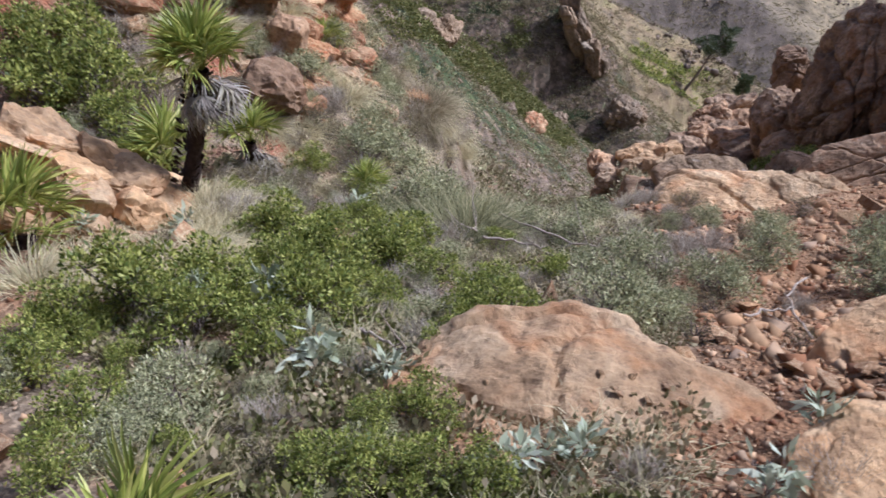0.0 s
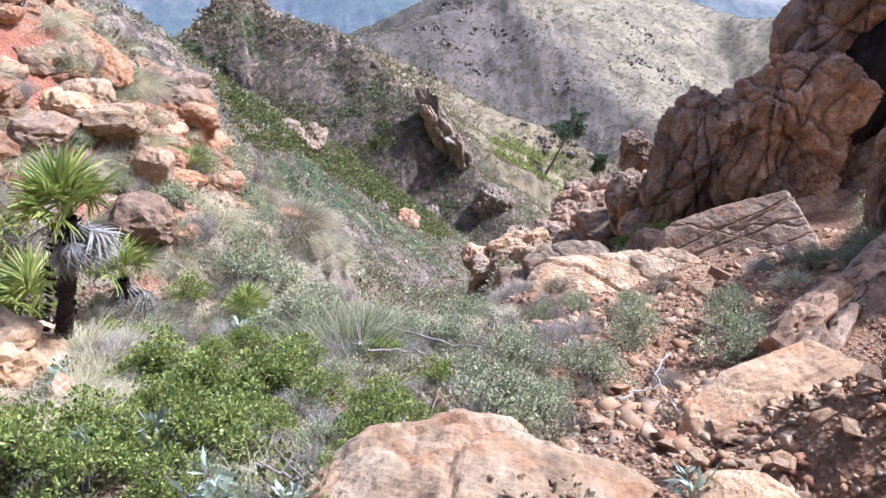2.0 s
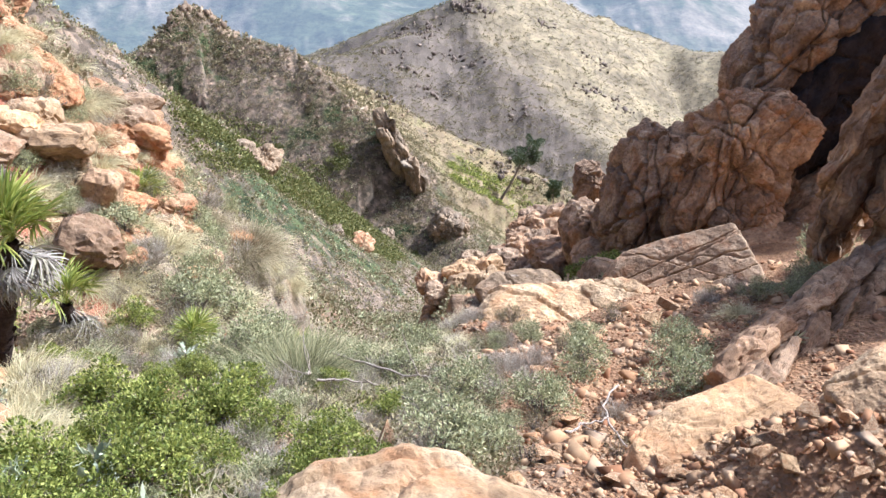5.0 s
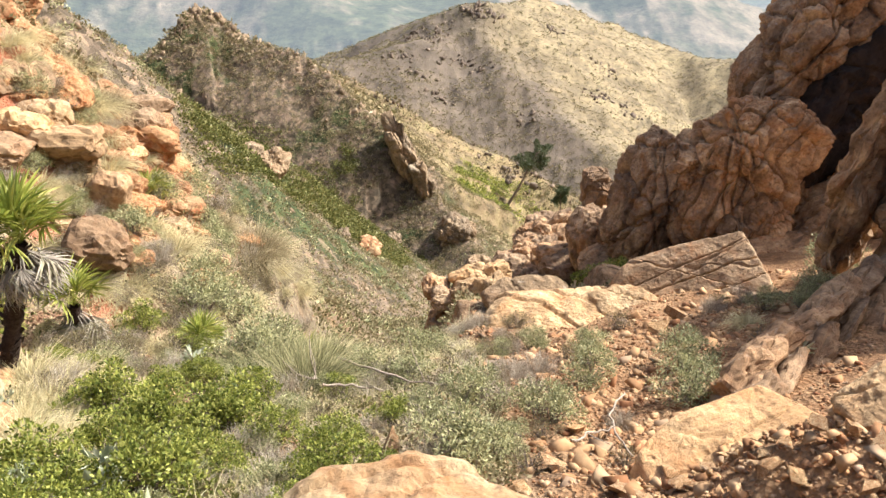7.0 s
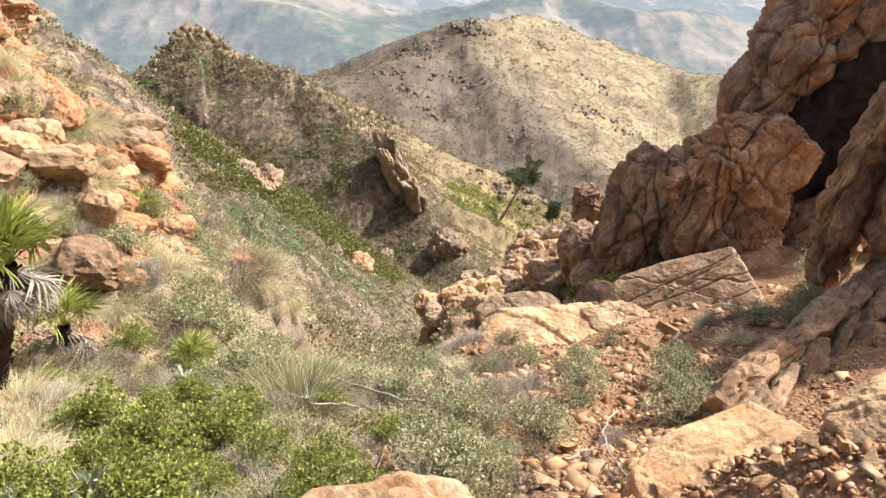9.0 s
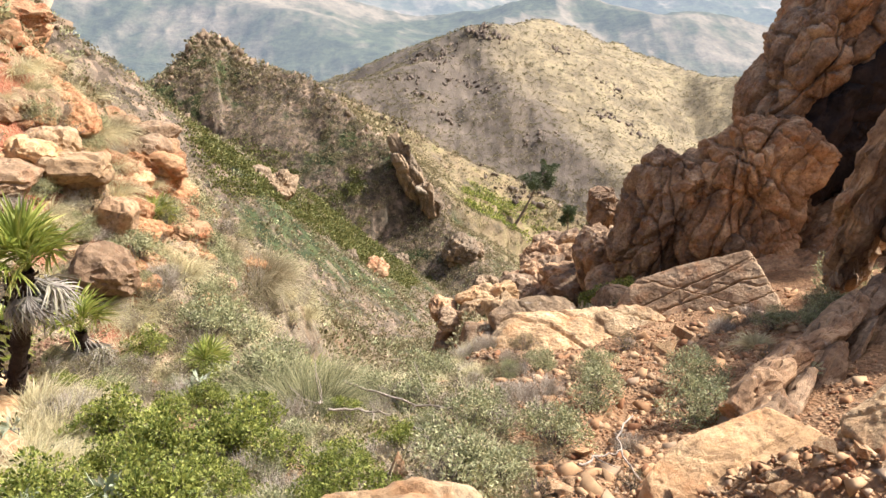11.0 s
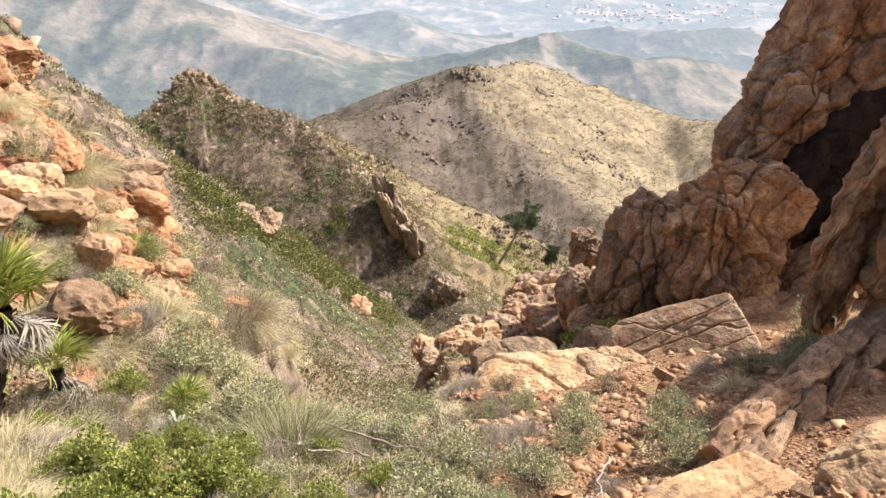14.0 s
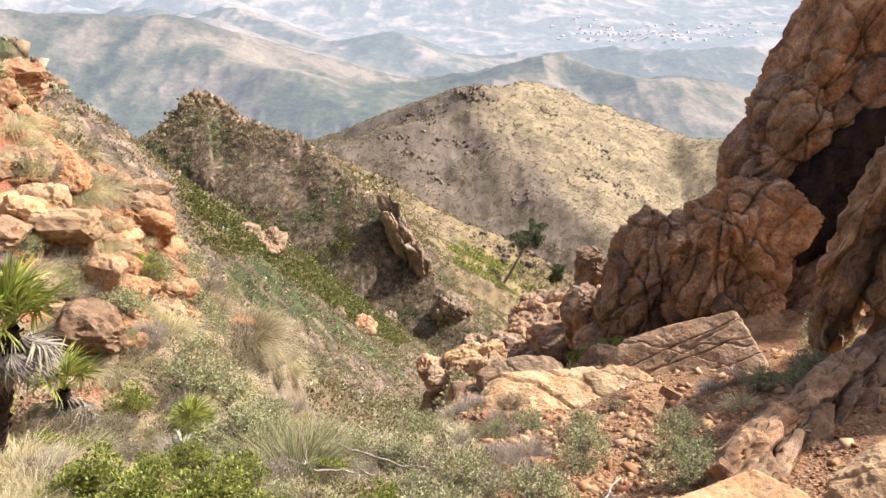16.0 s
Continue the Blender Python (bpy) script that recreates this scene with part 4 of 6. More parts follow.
def shrub_meshes(seed, material, radius=0.35, height=0.4, clumps=30, per=70, leaf=0.03, leaf_w=0.013, clump_r=0.085, stems=9, bare=0.0, bark=None):
    """Stems that fork from the ground, and tufts of leaves on the twigs of an uneven dome."""
    rng = np.random.RandomState(seed)
    wood, green = Shape(), Shape()
    a = rng.uniform(0, 2 * math.pi, clumps)
    rr = np.sqrt(rng.uniform(0.0, 1, clumps)) * radius
    lump = 0.75 + 0.3 * np.sin(a * 2 + rng.uniform(0, 6)) + rng.uniform(-0.2, 0.2, clumps)
    rr = rr * lump
    h = height * (np.sqrt(np.maximum(0.08, 1 - (rr / (radius * 1.15)) ** 2)) * rng.uniform(0.35, 1.15, clumps))
    tips = np.stack([rr * np.cos(a), rr * np.sin(a), h], 1)
    for t in tips[: max(stems, int(clumps * 0.8))]:
        m = t * (0.5, 0.5, 0.55) + rng.normal(0, 0.03, 3)
        m2 = t * (0.85, 0.85, 0.85) + rng.normal(0, 0.02, 3)
        wood.tube([rng.normal(0, 0.025, 3) * (1, 1, 0) - (0, 0, 0.08), m, m2, t], 0.006, 0.002, 4)
    for t in tips:
        k = max(4, int(per * rng.uniform(0.5, 1.3)))
        d = sphere_ways(k, rng, 0.35)
        off = d * (clump_r * rng.uniform(0.25, 1.1, k) ** 0.7)[:, None] * (1.15, 1.15, 0.85)
        green.leaves(t + off, d + rng.normal(0, 0.5, (k, 3)) + (0, 0, 0.25), leaf, leaf_w, rng)
    for t in tips[:: 2]:
        twigs = 3
        for i in range(twigs):
            e = t + sphere_ways(1, rng, 0.2)[0] * clump_r
            wood.tube([t * 0.9, (t + e) * 0.5, e], 0.0025, 0.001, 3)
    return wood.mesh("stem", bark or BARK), green.mesh("foliage", material)


def twig_meshes(seed, material, radius=0.3, height=0.3, n=160):
    rng = np.random.RandomState(seed)
    s = Shape()
    for i in range(n):
        a, r = rng.uniform(0, 2 * math.pi), radius * math.sqrt(rng.uniform(0, 1))
        tip = np.array([r * math.cos(a), r * math.sin(a), height * rng.uniform(0.5, 1.1) * (1 - 0.5 * (r / radius) ** 2)])
        base = tip * (0.25, 0.25, 0) - (0, 0, 0.05)
        mid = (base + tip) / 2 + rng.normal(0, 0.03, 3)
        s.tube([base, mid, tip], 0.003, 0.001, 3)
        for k in range(3):
            e = mid + (tip - mid) * rng.uniform(0.2, 1) + rng.normal(0, 0.05, 3)
            s.tube([mid + (tip - mid) * 0.3 * k / 3, e], 0.0016, 0.0008, 3)
    return s.mesh("brushwood", material)


def tussock_mesh(seed, material, radius=0.12, length=0.4, n=420, droop=0.5, spread=0.8, width=0.007):
    rng = np.random.RandomState(seed)
    s = Shape()
    a, r = rng.uniform(0, 2 * math.pi, n), radius * np.sqrt(rng.uniform(0, 1, n))
    at = np.stack([r * np.cos(a), r * np.sin(a), -0.03 + 0 * a], 1)
    way = np.stack([spread * r / radius * np.cos(a), spread * r / radius * np.sin(a), np.ones(n)], 1) + rng.normal(0, 0.22, (n, 3))
    s.blades(at, way, length, width, droop, rng)
    return s.mesh("tuft", material)


def fan_mesh(seed, material, radius=0.26, petiole=0.22, leaflets=22, spread=200, droop=0.25, width=0.02):
    """One palm fan: a stalk and a hand-wide fan of stiff split leaflets, along +x."""
    rng = np.random.RandomState(seed)
    s = Shape()
    s.tube([(0, 0, 0), (petiole * 0.5, 0, 0.01), (petiole, 0, 0)], 0.006, 0.004, 4)
    ang = np.radians(np.linspace(-spread / 2, spread / 2, leaflets) + rng.normal(0, 2.5, leaflets))
    way = np.stack([np.cos(ang), np.sin(ang), 0.12 + 0.25 * np.cos(ang * 2) + rng.normal(0, 0.08, leaflets)], 1)
    at = np.tile((petiole, 0, 0.0), (leaflets, 1))
    way /= np.linalg.norm(way, axis=1)[:, None]
    L = radius * (0.75 + 0.3 * np.cos(ang * 0.5)) * rng.uniform(0.85, 1.1, leaflets)
    side = np.cross(way, (0, 0, 1))
    side /= np.linalg.norm(side, axis=1)[:, None]
    rows = []
    for f, w in ((0.02, 0.25), (0.45, 1.0), (0.8, 0.6), (1.0, 0.06)):
        c = at + way * (L * f)[:, None] - np.array([0, 0, 1.0]) * (droop * L * f ** 2.2)[:, None]
        fold = np.array([0, 0, 1.0]) * width * w * 0.35
        rows += [c - side * width * w * 0.5 + fold, c, c + side * width * w * 0.5 + fold]
    v = np.stack(rows, 1)
    q = []
    for i in range(3):
        b = 3 * i
        q += [[b, b + 1, b + 4, b + 3], [b + 1, b + 2, b + 5, b + 4]]
    s.add(v.reshape(-1, 3), (np.arange(leaflets)[:, None, None] * 12 + np.array(q)[None]).reshape(-1, 4))
    return s.mesh("fan", material)


FANS = [fan_mesh(i, LEAF_PALM) for i in range(4)]
DEADS = [fan_mesh(20 + i, LEAF_DEAD, 0.24, 0.16, 16, 150, 0.7, 0.014) for i in range(3)]


def palm(name, at, label, trunk=0.0, lean=(0, 0), fans=18, dead=14, size=1.0, seed=0, droopy=80, dead_low=-30):
    rng = np.random.RandomState(seed)
    top = new(name)
    top.matrix_world = pose(*at)
    tagged(top, label, "palm")
    head = np.array([lean[0], lean[1], trunk])
    if trunk > 0.05:
        s = Shape()
        k = 26
        path = [head * (i / (k - 1)) + (0, 0, -0.1 * (1 - i / (k - 1))) for i in range(k)]
        s.tube(path, 0.062 * size, 0.054 * size, 14)
        v = s.v[0]
        n = fbm(v[:, 0] * 40, v[:, 1] * 40, v[:, 2] * 45, seed, 3)
        c = np.repeat(np.array(path), 14, axis=0)
        s.v[0] = v + (v - c) * (0.22 * n)[:, None]
        part("trunk", s.mesh("trunk", BARK_PALM, True), top, "dark fibrous trunk")
        b = Shape()
        m = 130
        z = rng.uniform(0.05, 1, m)
        a = rng.uniform(0, 2 * math.pi, m)
        d = np.stack([np.cos(a), np.sin(a), 0.9 + 0 * a], 1)
        b.leaves(head * z[:, None] + d * (0.06, 0.06, 0) * size, d, 0.07, 0.03, rng)
        if trunk > 0.3:
            tagged(part("fibre_sheath", b.mesh("fibre_sheath", BARK_PALM), top), kind="stuff")
    for i in range(fans):
        az = i * 137.5 + rng.uniform(-15, 15)
        el = 82 - droopy * (i / fans) ** 0.9 + rng.uniform(-8, 8)
        ob = part("fan", FANS[i % 4], top)
        ob.matrix_basis = Matrix.Translation(Vector(head)) @ pose(0, 0, 0, 0, -el, az) @ pose(0, 0, 0, rng.uniform(-25, 25)) @ Matrix.Diagonal((*(3 * [size * rng.uniform(0.8, 1.12)]), 1))
    for i in range(dead):
        az = i * 137.5 + rng.uniform(-20, 20)
        el = dead_low - 40 * rng.uniform(0, 1)
        ob = part("dead_fan", DEADS[i % 3], top, "withered grey drooping fan")
        ob.matrix_basis = Matrix.Translation(Vector(head) - Vector((0, 0, 0.05 * size))) @ pose(0, 0, 0, 0, -el, az) @ pose(0, 0, 0, rng.uniform(-40, 40)) @ Matrix.Diagonal((*(3 * [size * rng.uniform(0.8, 1.1)]), 1))
    return top


def kinds(name, label, category, group, makers):
    """Prototype meshes for a kind of plant, and a function that sets one on the ground."""
    def put(x, y, scale, turn, i, sink=0.0, say=""):
        top = new(name)
        top.matrix_world = pose(x, y, ground_at(x, y) - sink, 0, 0, turn) @ Matrix.Diagonal((scale, scale, scale, 1))
        tagged(top, say or label, category, group)
        for me in makers[i % len(makers)]:
            part(me.name.split(".")[0], me, top)
        return top
    return put


green_shrub = kinds("evergreen_shrub", "bushy evergreen shrub with small glossy leaves on the slope", "shrub", "evergreen shrubs",
                    [shrub_meshes(100 + i, LEAF_GREEN, 0.36, 0.40, 34, 95, 0.034, 0.017, 0.07) for i in range(5)])
grey_shrub = kinds("grey_green_shrub", "grey-green shrub with soft narrow leaves on stony ground", "shrub", "grey-green shrubs",
                   [shrub_meshes(120 + i, LEAF_GREY, 0.36, 0.36, 42, 80, 0.034, 0.012, 0.085) for i in range(5)])
silver_herb = kinds("silver_herb", "small herb with large pale felted leaves", "plant", "silver herbs",
                    [shrub_meshes(140 + i, LEAF_SILVER, 0.11, 0.16, 5, 13, 0.08, 0.026, 0.03, 4) for i in range(4)])
dry_bush = kinds("dry_bush", "leafless grey-brown twiggy bush", "bush", "dry twiggy bushes",
                 [(twig_meshes(160 + i, LEAF_DRY),) for i in range(4)])
straw_tuft = kinds("grass_tussock", "dry straw-coloured grass tussock with drooping blades", "grass", "straw tussocks",
                   [(tussock_mesh(180 + i, LEAF_STRAW, 0.12, 0.36, 700, 0.75, 0.9),) for i in range(4)])
grey_tuft = kinds("grass_tussock", "large grey-green grass tussock with upright blades", "grass", "grey-green tussocks",
                  [(tussock_mesh(200 + i, LEAF_TUSS, 0.2, 0.48, 1900, 0.55, 0.9, 0.0055),) for i in range(3)])
dome_tuft = kinds("grass_tussock", "tall domed tussock of pale dry grass on the bank", "grass", "domed tussocks",
                  [(tussock_mesh(190 + i, LEAF_DOME, 0.26, 0.44, 3200, 0.75, 0.7, 0.006),) for i in range(2)])
olive_bush = kinds("scrub_bush", "low olive-brown scrub bush with tiny leaves", "bush", "low scrub bushes",
                   [shrub_meshes(220 + i, LEAF_OLIVE, 0.28, 0.22, 30, 60, 0.018, 0.007, 0.06) for i in range(4)])


# ---- plants round the path: x, y, size, turn ----
for i, (x, y, s) in enumerate([(-0.67, 1.39, 0.43), (-0.50, 1.45, 0.38), (-0.32, 1.48, 0.35), (-0.78, 1.34, 0.35), (-4.29, 4.94, 1.19), (-4.03, 5.17, 1.19), (-3.65, 4.84, 0.87), (-3.27, 4.52, 0.59), (-4.57, 5.25, 1.11), (-4.28, 5.51, 1.11), (-1.87, 3.57, 0.72), (-1.46, 3.31, 0.66), (-1.21, 3.44, 0.67), (-1.16, 3.84, 0.53), (-1.54, 4.26, 0.40), (-1.71, 2.53, 0.64), (-1.27, 2.53, 0.69), (-1.20, 2.96, 0.48), (-0.47, 2.67, 0.50), (-0.25, 2.67, 0.35), (-1.69, 3.09, 0.51), (-0.60, 2.59, 0.42), (-2.36, 5.27, 0.51), (-0.91, 3.29, 0.43), (-1.91, 2.29, 0.79), (-2.05, 2.05, 0.53), (-1.61, 2.20, 0.59), (-1.90, 1.69, 0.48), (-1.52, 1.48, 0.42), (-1.16, 3.35, 0.63), (-1.50, 3.27, 0.63), (-1.98, 3.70, 0.52), (-1.56, 2.46, 0.48), (-1.28, 2.18, 0.50), (-1.18, 2.67, 0.56), (-0.96, 2.79, 0.43), (-0.60, 2.27, 0.35), (-1.87, 5.12, 0.42), (-1.39, 1.18, 0.35)]):
    green_shrub(x, y, s, i * 77.0, i)
for i, (x, y, s) in enumerate([(-1.48, 5.05, 0.91), (-1.48, 5.62, 0.86), (0.15, 3.97, 0.64), (0.00, 3.03, 0.68), (0.20, 3.09, 0.46), (0.93, 4.47, 0.65), (1.46, 4.03, 0.65), (1.69, 4.82, 0.63), (0.57, 3.73, 0.59), (-0.26, 4.54, 0.58), (0.43, 5.64, 0.35), (4.15, 7.78, 0.95), (3.27, 6.26, 0.69), (-2.84, 6.50, 0.71), (-2.93, 7.57, 0.72), (-2.30, 7.26, 0.70), (8.95, 51.44, 2.20), (2.66, 9.12, 0.53), (-2.66, 7.63, 0.63), (-0.58, 4.71, 0.54), (-1.32, 1.62, 0.54), (-1.34, 1.45, 0.35), (-1.93, 1.61, 0.37)]):
    grey_shrub(x, y, s, i * 77.0, i)
for i, (x, y, s) in enumerate([(-1.43, 2.52, 1.10), (-1.82, 4.72, 0.99), (-1.69, 2.38, 0.92), (-1.46, 2.71, 0.87), (-1.07, 2.09, 1.07), (-0.26, 1.55, 0.83), (-0.10, 1.64, 0.71), (0.63, 1.97, 0.99), (0.43, 1.64, 0.87), (-0.75, 2.01, 0.75), (-2.79, 3.15, 0.82), (2.19, 4.33, 1.00), (-2.35, 3.44, 0.83)]):
    silver_herb(x, y, s, i * 77.0, i)
for i, (x, y, s) in enumerate([(-1.01, 4.07, 0.61), (-0.54, 4.31, 0.63), (-0.64, 3.11, 0.58), (-0.79, 2.79, 0.54), (-0.42, 3.45, 0.42), (-1.92, 4.69, 0.56), (-2.13, 4.48, 0.54), (0.62, 4.75, 0.62), (-1.01, 3.16, 0.57), (-0.52, 2.67, 0.37), (-1.02, 1.64, 0.43), (0.64, 1.73, 0.49), (0.09, 1.60, 0.35), (-2.26, 3.79, 0.73), (0.99, 3.72, 0.40), (-1.34, 4.15, 0.50), (-0.47, 4.64, 0.52)]):
    dry_bush(x, y, s, i * 77.0, i)
for i, (x, y, s) in enumerate([(-2.47, 3.90, 0.87), (-2.30, 3.99, 0.76), (-2.19, 3.51, 0.81), (-2.10, 3.80, 0.61), (-2.10, 3.11, 0.74), (-1.94, 3.16, 0.64), (-2.33, 4.41, 0.68), (-1.05, 5.70, 0.81), (-0.65, 4.73, 0.68), (-2.20, 4.99, 0.67), (-2.22, 3.35, 0.67), (-2.01, 3.26, 0.54), (-2.33, 3.82, 0.61), (-2.37, 3.54, 0.70), (-2.09, 3.55, 0.52), (-0.72, 4.52, 0.53), (-1.97, 2.83, 0.59), (-2.23, 8.29, 1.00), (-2.63, 8.17, 0.52), (-3.70, 8.19, 0.97), (-2.25, 3.60, 0.70), (-2.07, 3.10, 0.74), (-2.40, 4.28, 0.67), (-2.47, 2.41, 0.87), (-2.45, 2.65, 0.57), (-2.29, 3.33, 0.54), (-0.75, 2.62, 0.43), (-2.07, 5.58, 0.64), (-1.49, 8.22, 0.79), (-0.51, 4.87, 0.56), (-2.55, 5.92, 0.59), (-2.13, 3.46, 0.49), (2.44, 5.65, 0.58), (-2.51, 3.88, 0.62), (-2.09, 8.73, 0.71)]):
    straw_tuft(x, y, s, i * 77.0, i)
for i, (x, y, s) in enumerate([(-2.57, 7.98, 0.40)]):
    dome_tuft(x, y, s, i * 77.0, i)
for i, (x, y, s) in enumerate([(-0.96, 4.38, 0.91), (-1.25, 4.83, 0.94), (-0.95, 4.99, 0.84), (-1.43, 4.88, 0.72)]):
    grey_tuft(x, y, s, i * 77.0, i)
for i, (x, y, s) in enumerate([(1.66, 6.61, 0.60), (2.63, 6.84, 0.63), (3.50, 6.91, 0.54), (0.59, 3.89, 0.62), (0.85, 3.03, 0.36), (-2.36, 4.86, 0.78), (-2.59, 4.88, 0.71), (-2.17, 5.48, 0.68), (-2.44, 5.84, 0.71), (-2.01, 6.17, 0.74), (-2.65, 4.61, 0.68), (-0.74, 4.41, 0.49), (2.26, 5.00, 0.48), (-0.26, 7.51, 0.66), (-2.61, 4.74, 0.67), (-2.26, 4.69, 0.66), (-2.08, 5.10, 0.70), (-2.56, 5.99, 0.70), (-1.91, 6.06, 0.71), (-2.02, 7.71, 0.66), (-3.84, 5.04, 1.33), (-4.38, 5.10, 1.21), (-4.27, 5.39, 1.24), (-3.74, 5.43, 1.03), (-4.05, 5.68, 1.07)]):
    olive_bush(x, y, s, i * 77.0, i)


# shrubs at the foot of the cliff and beside the rib
for i, (x, y, s, kind) in enumerate([(2.45, 10.6, 1.0, green_shrub), (2.75, 11.0, 0.9, green_shrub), (2.2, 11.4, 0.9, green_shrub), (3.0, 10.4, 0.7, green_shrub), (2.2, 12.6, 0.9, olive_bush), (1.7, 13.2, 0.9, grey_shrub), (2.35, 9.2, 0.5, grey_shrub),
                                     (2.75, 6.1, 0.5, grey_shrub), (3.0, 5.95, 0.42, grey_shrub), (2.5, 6.6, 0.55, dry_bush), (2.9, 6.9, 0.6, dry_bush), (3.3, 6.6, 0.5, olive_bush), (0.75, 6.0, 0.5, grey_shrub), (1.15, 5.6, 0.55, grey_shrub), (0.9, 5.2, 0.5, olive_bush), (0.1, 6.3, 0.55, straw_tuft), (-0.2, 5.9, 0.6, grey_shrub)]):
    kind(x, y, s, i * 53.0, i)


# ---- the rest of the undergrowth on the bank ----
rng = np.random.RandomState(31)
for i in range(480):
    y = 1.25 + 7.4 * rng.uniform(0, 1) ** 1.15
    x = rng.uniform(-0.85 * y - 0.4, 0.35 + 0.06 * y)
    if x < -4.2 or (abs(x) < 0.55 and y < 2.8) or (x < -2.35 and y < 4.3 and x > -3.9) or (x > 0.1 and y < 2.9):
        continue
    a = rng.uniform(0, 1)
    s = (0.3 + 0.03 * y) * rng.uniform(0.7, 1.25)
    if a < 0.13 and y < 4.6 and x < -0.2:
        green_shrub(x, y, s * 0.9, rng.uniform(0, 360), i)
    elif a < 0.34:
        dry_bush(x, y, s, rng.uniform(0, 360), i)
    elif a < 0.48:
        grey_shrub(x, y, s * 0.75, rng.uniform(0, 360), i)
    elif a < 0.80 and x < 0.2:
        straw_tuft(x, y, s * 0.9, rng.uniform(0, 360), i)
    else:
        olive_bush(x, y, s * 1.1, rng.uniform(0, 360), i)


dome_tuft(-2.25, 7.95, 1.25, 40.0, 1)
dome_tuft(-2.55, 7.9, 0.65, 80.0, 0)
dome_tuft(-3.75, 8.4, 0.8, 10.0, 1)


for i in range(120):
    y = rng.uniform(5.4, 9.6)
    x = rng.uniform(-4.7, -1.9)
    a, s = rng.uniform(0, 1), rng.uniform(0.45, 0.95)
    kind = straw_tuft if a < 0.38 else olive_bush if a < 0.66 else dry_bush if a < 0.93 else grey_shrub
    kind(x, y, s, rng.uniform(0, 360), i)


# ---- dwarf palms ----
palm("dwarf_palm", (-2.70, 4.0, ground_at(-2.70, 4.0) - 0.03), "dwarf palm on a dark trunk above a skirt of dead fans", 0.9, (0.3, 0.03), 24, 24, 0.85, 1, 60, -20)
palm("dwarf_palm", (-2.72, 5.0, ground_at(-2.72, 5.0)), "small dwarf palm with a withered skirt", 0.3, (0.02, 0), 10, 20, 0.8, 2, 60, -35)
palm("dwarf_palm", (-2.95, 2.95, ground_at(-2.95, 2.95)), "stemless dwarf palm clump beside the outcrop", 0.1, (0, 0), 14, 3, 0.9, 3)
palm("dwarf_palm", (-3.1, 4.54, ground_at(-3.1, 4.54)), "stemless dwarf palm clump in the scrub", 0.1, (0, 0), 12, 4, 0.9, 4)
palm("dwarf_palm", (-0.98, 0.93, ground_at(-0.98, 0.93)), "young dwarf palm with stiff upright fans", 0.02, (0, 0), 9, 0, 0.66, 5, 35)
palm("dwarf_palm", (-3.0, 7.48, ground_at(-3.0, 7.48)), "small stemless dwarf palm on the bank", 0.05, (0, 0), 10, 3, 0.6, 6)
palm("dwarf_palm", (-1.7, 7.88, ground_at(-1.7, 7.88)), "small stemless dwarf palm on the bank", 0.05, (0, 0), 12, 2, 0.8, 7)
palm("dwarf_palm", (-1.93, 5.29, ground_at(-1.93, 5.29)), "small stemless dwarf palm among grass", 0.05, (0, 0), 11, 1, 0.6, 8)


# ---- pines ----
def pine(at, height, lean, label, seed, crown=1.0):
    rng = np.random.RandomState(seed)
    top = new("pine_tree")
    top.matrix_world = pose(*at)
    tagged(top, label, "tree")
    wood, needles = Shape(), Shape()
    head = np.array([lean[0], lean[1], height])
    trunk = [head * s + np.array([0.12 * math.sin(s * 5), 0.1 * math.cos(s * 4) - 0.1, -0.4 * (1 - s)]) for s in np.linspace(0, 1, 12)]
    wood.tube(trunk, 0.2 * height / 7, 0.05, 8)
    for i in range(17):
        s = rng.uniform(0.5, 1.0)
        a = rng.uniform(0, 2 * math.pi)
        base = head * s
        L = (1.6 * (1.15 - s) + 0.7) * crown * height / 7
        e = base + np.array([math.cos(a) * L, math.sin(a) * L, 0.35 * L])
        m = (base + e) / 2 + rng.normal(0, 0.1, 3)
        wood.tube([base, m, e], 0.05, 0.015, 5)
        for k in range(7):
            c = m + (e - m) * rng.uniform(0, 1.15) + rng.normal(0, 0.28, 3) * height / 7
            n = 75
            d = sphere_ways(n, rng, 0.5)
            needles.leaves(c + d * 0.12, d, 0.3 * height / 7, 0.05, rng)
    part("trunk", wood.mesh("trunk", BARK, True), top)
    part("crown", needles.mesh("crown", LEAF_PINE), top, "sparse dark green needle crown")
    return top


pine((6.9, 89.0, ground_at(6.9, 89.0)), 6.9, (3.9, 1.0), "leaning pine with a bare trunk on the valley slope", 1, 1.35)
pine((14.3, 95.0, ground_at(14.3, 95.0)), 4.6, (0.3, 0.0), "small pine behind the rocks", 2, 0.8)


# ---- fallen sticks ----
def stick(points, r0, r1, label, material=BARK_PALE, forks=2, seed=0, lift=0.05):
    rng = np.random.RandomState(seed)
    s = Shape()
    pts = np.array([(x, y, ground_at(x, y) + lift + h) for x, y, h in points])
    k = np.linspace(0, 1, len(pts))
    kk = np.linspace(0, 1, 10)
    path = np.stack([np.interp(kk, k, pts[:, i]) for i in range(3)], 1) + rng.normal(0, 0.008, (10, 3))
    s.tube(path, r0, r1, 6)
    for i in range(forks):
        b = path[rng.randint(3, 9)]
        e = b + rng.normal(0, 0.1, 3) + (0, 0, 0.06)
        s.tube([b, (b + e) / 2 + rng.normal(0, 0.01, 3), e], r1, r1 * 0.5, 4)
    return tagged(new("fallen_stick", s.mesh("fallen_stick", material, True)), label, "branch", "fallen sticks")


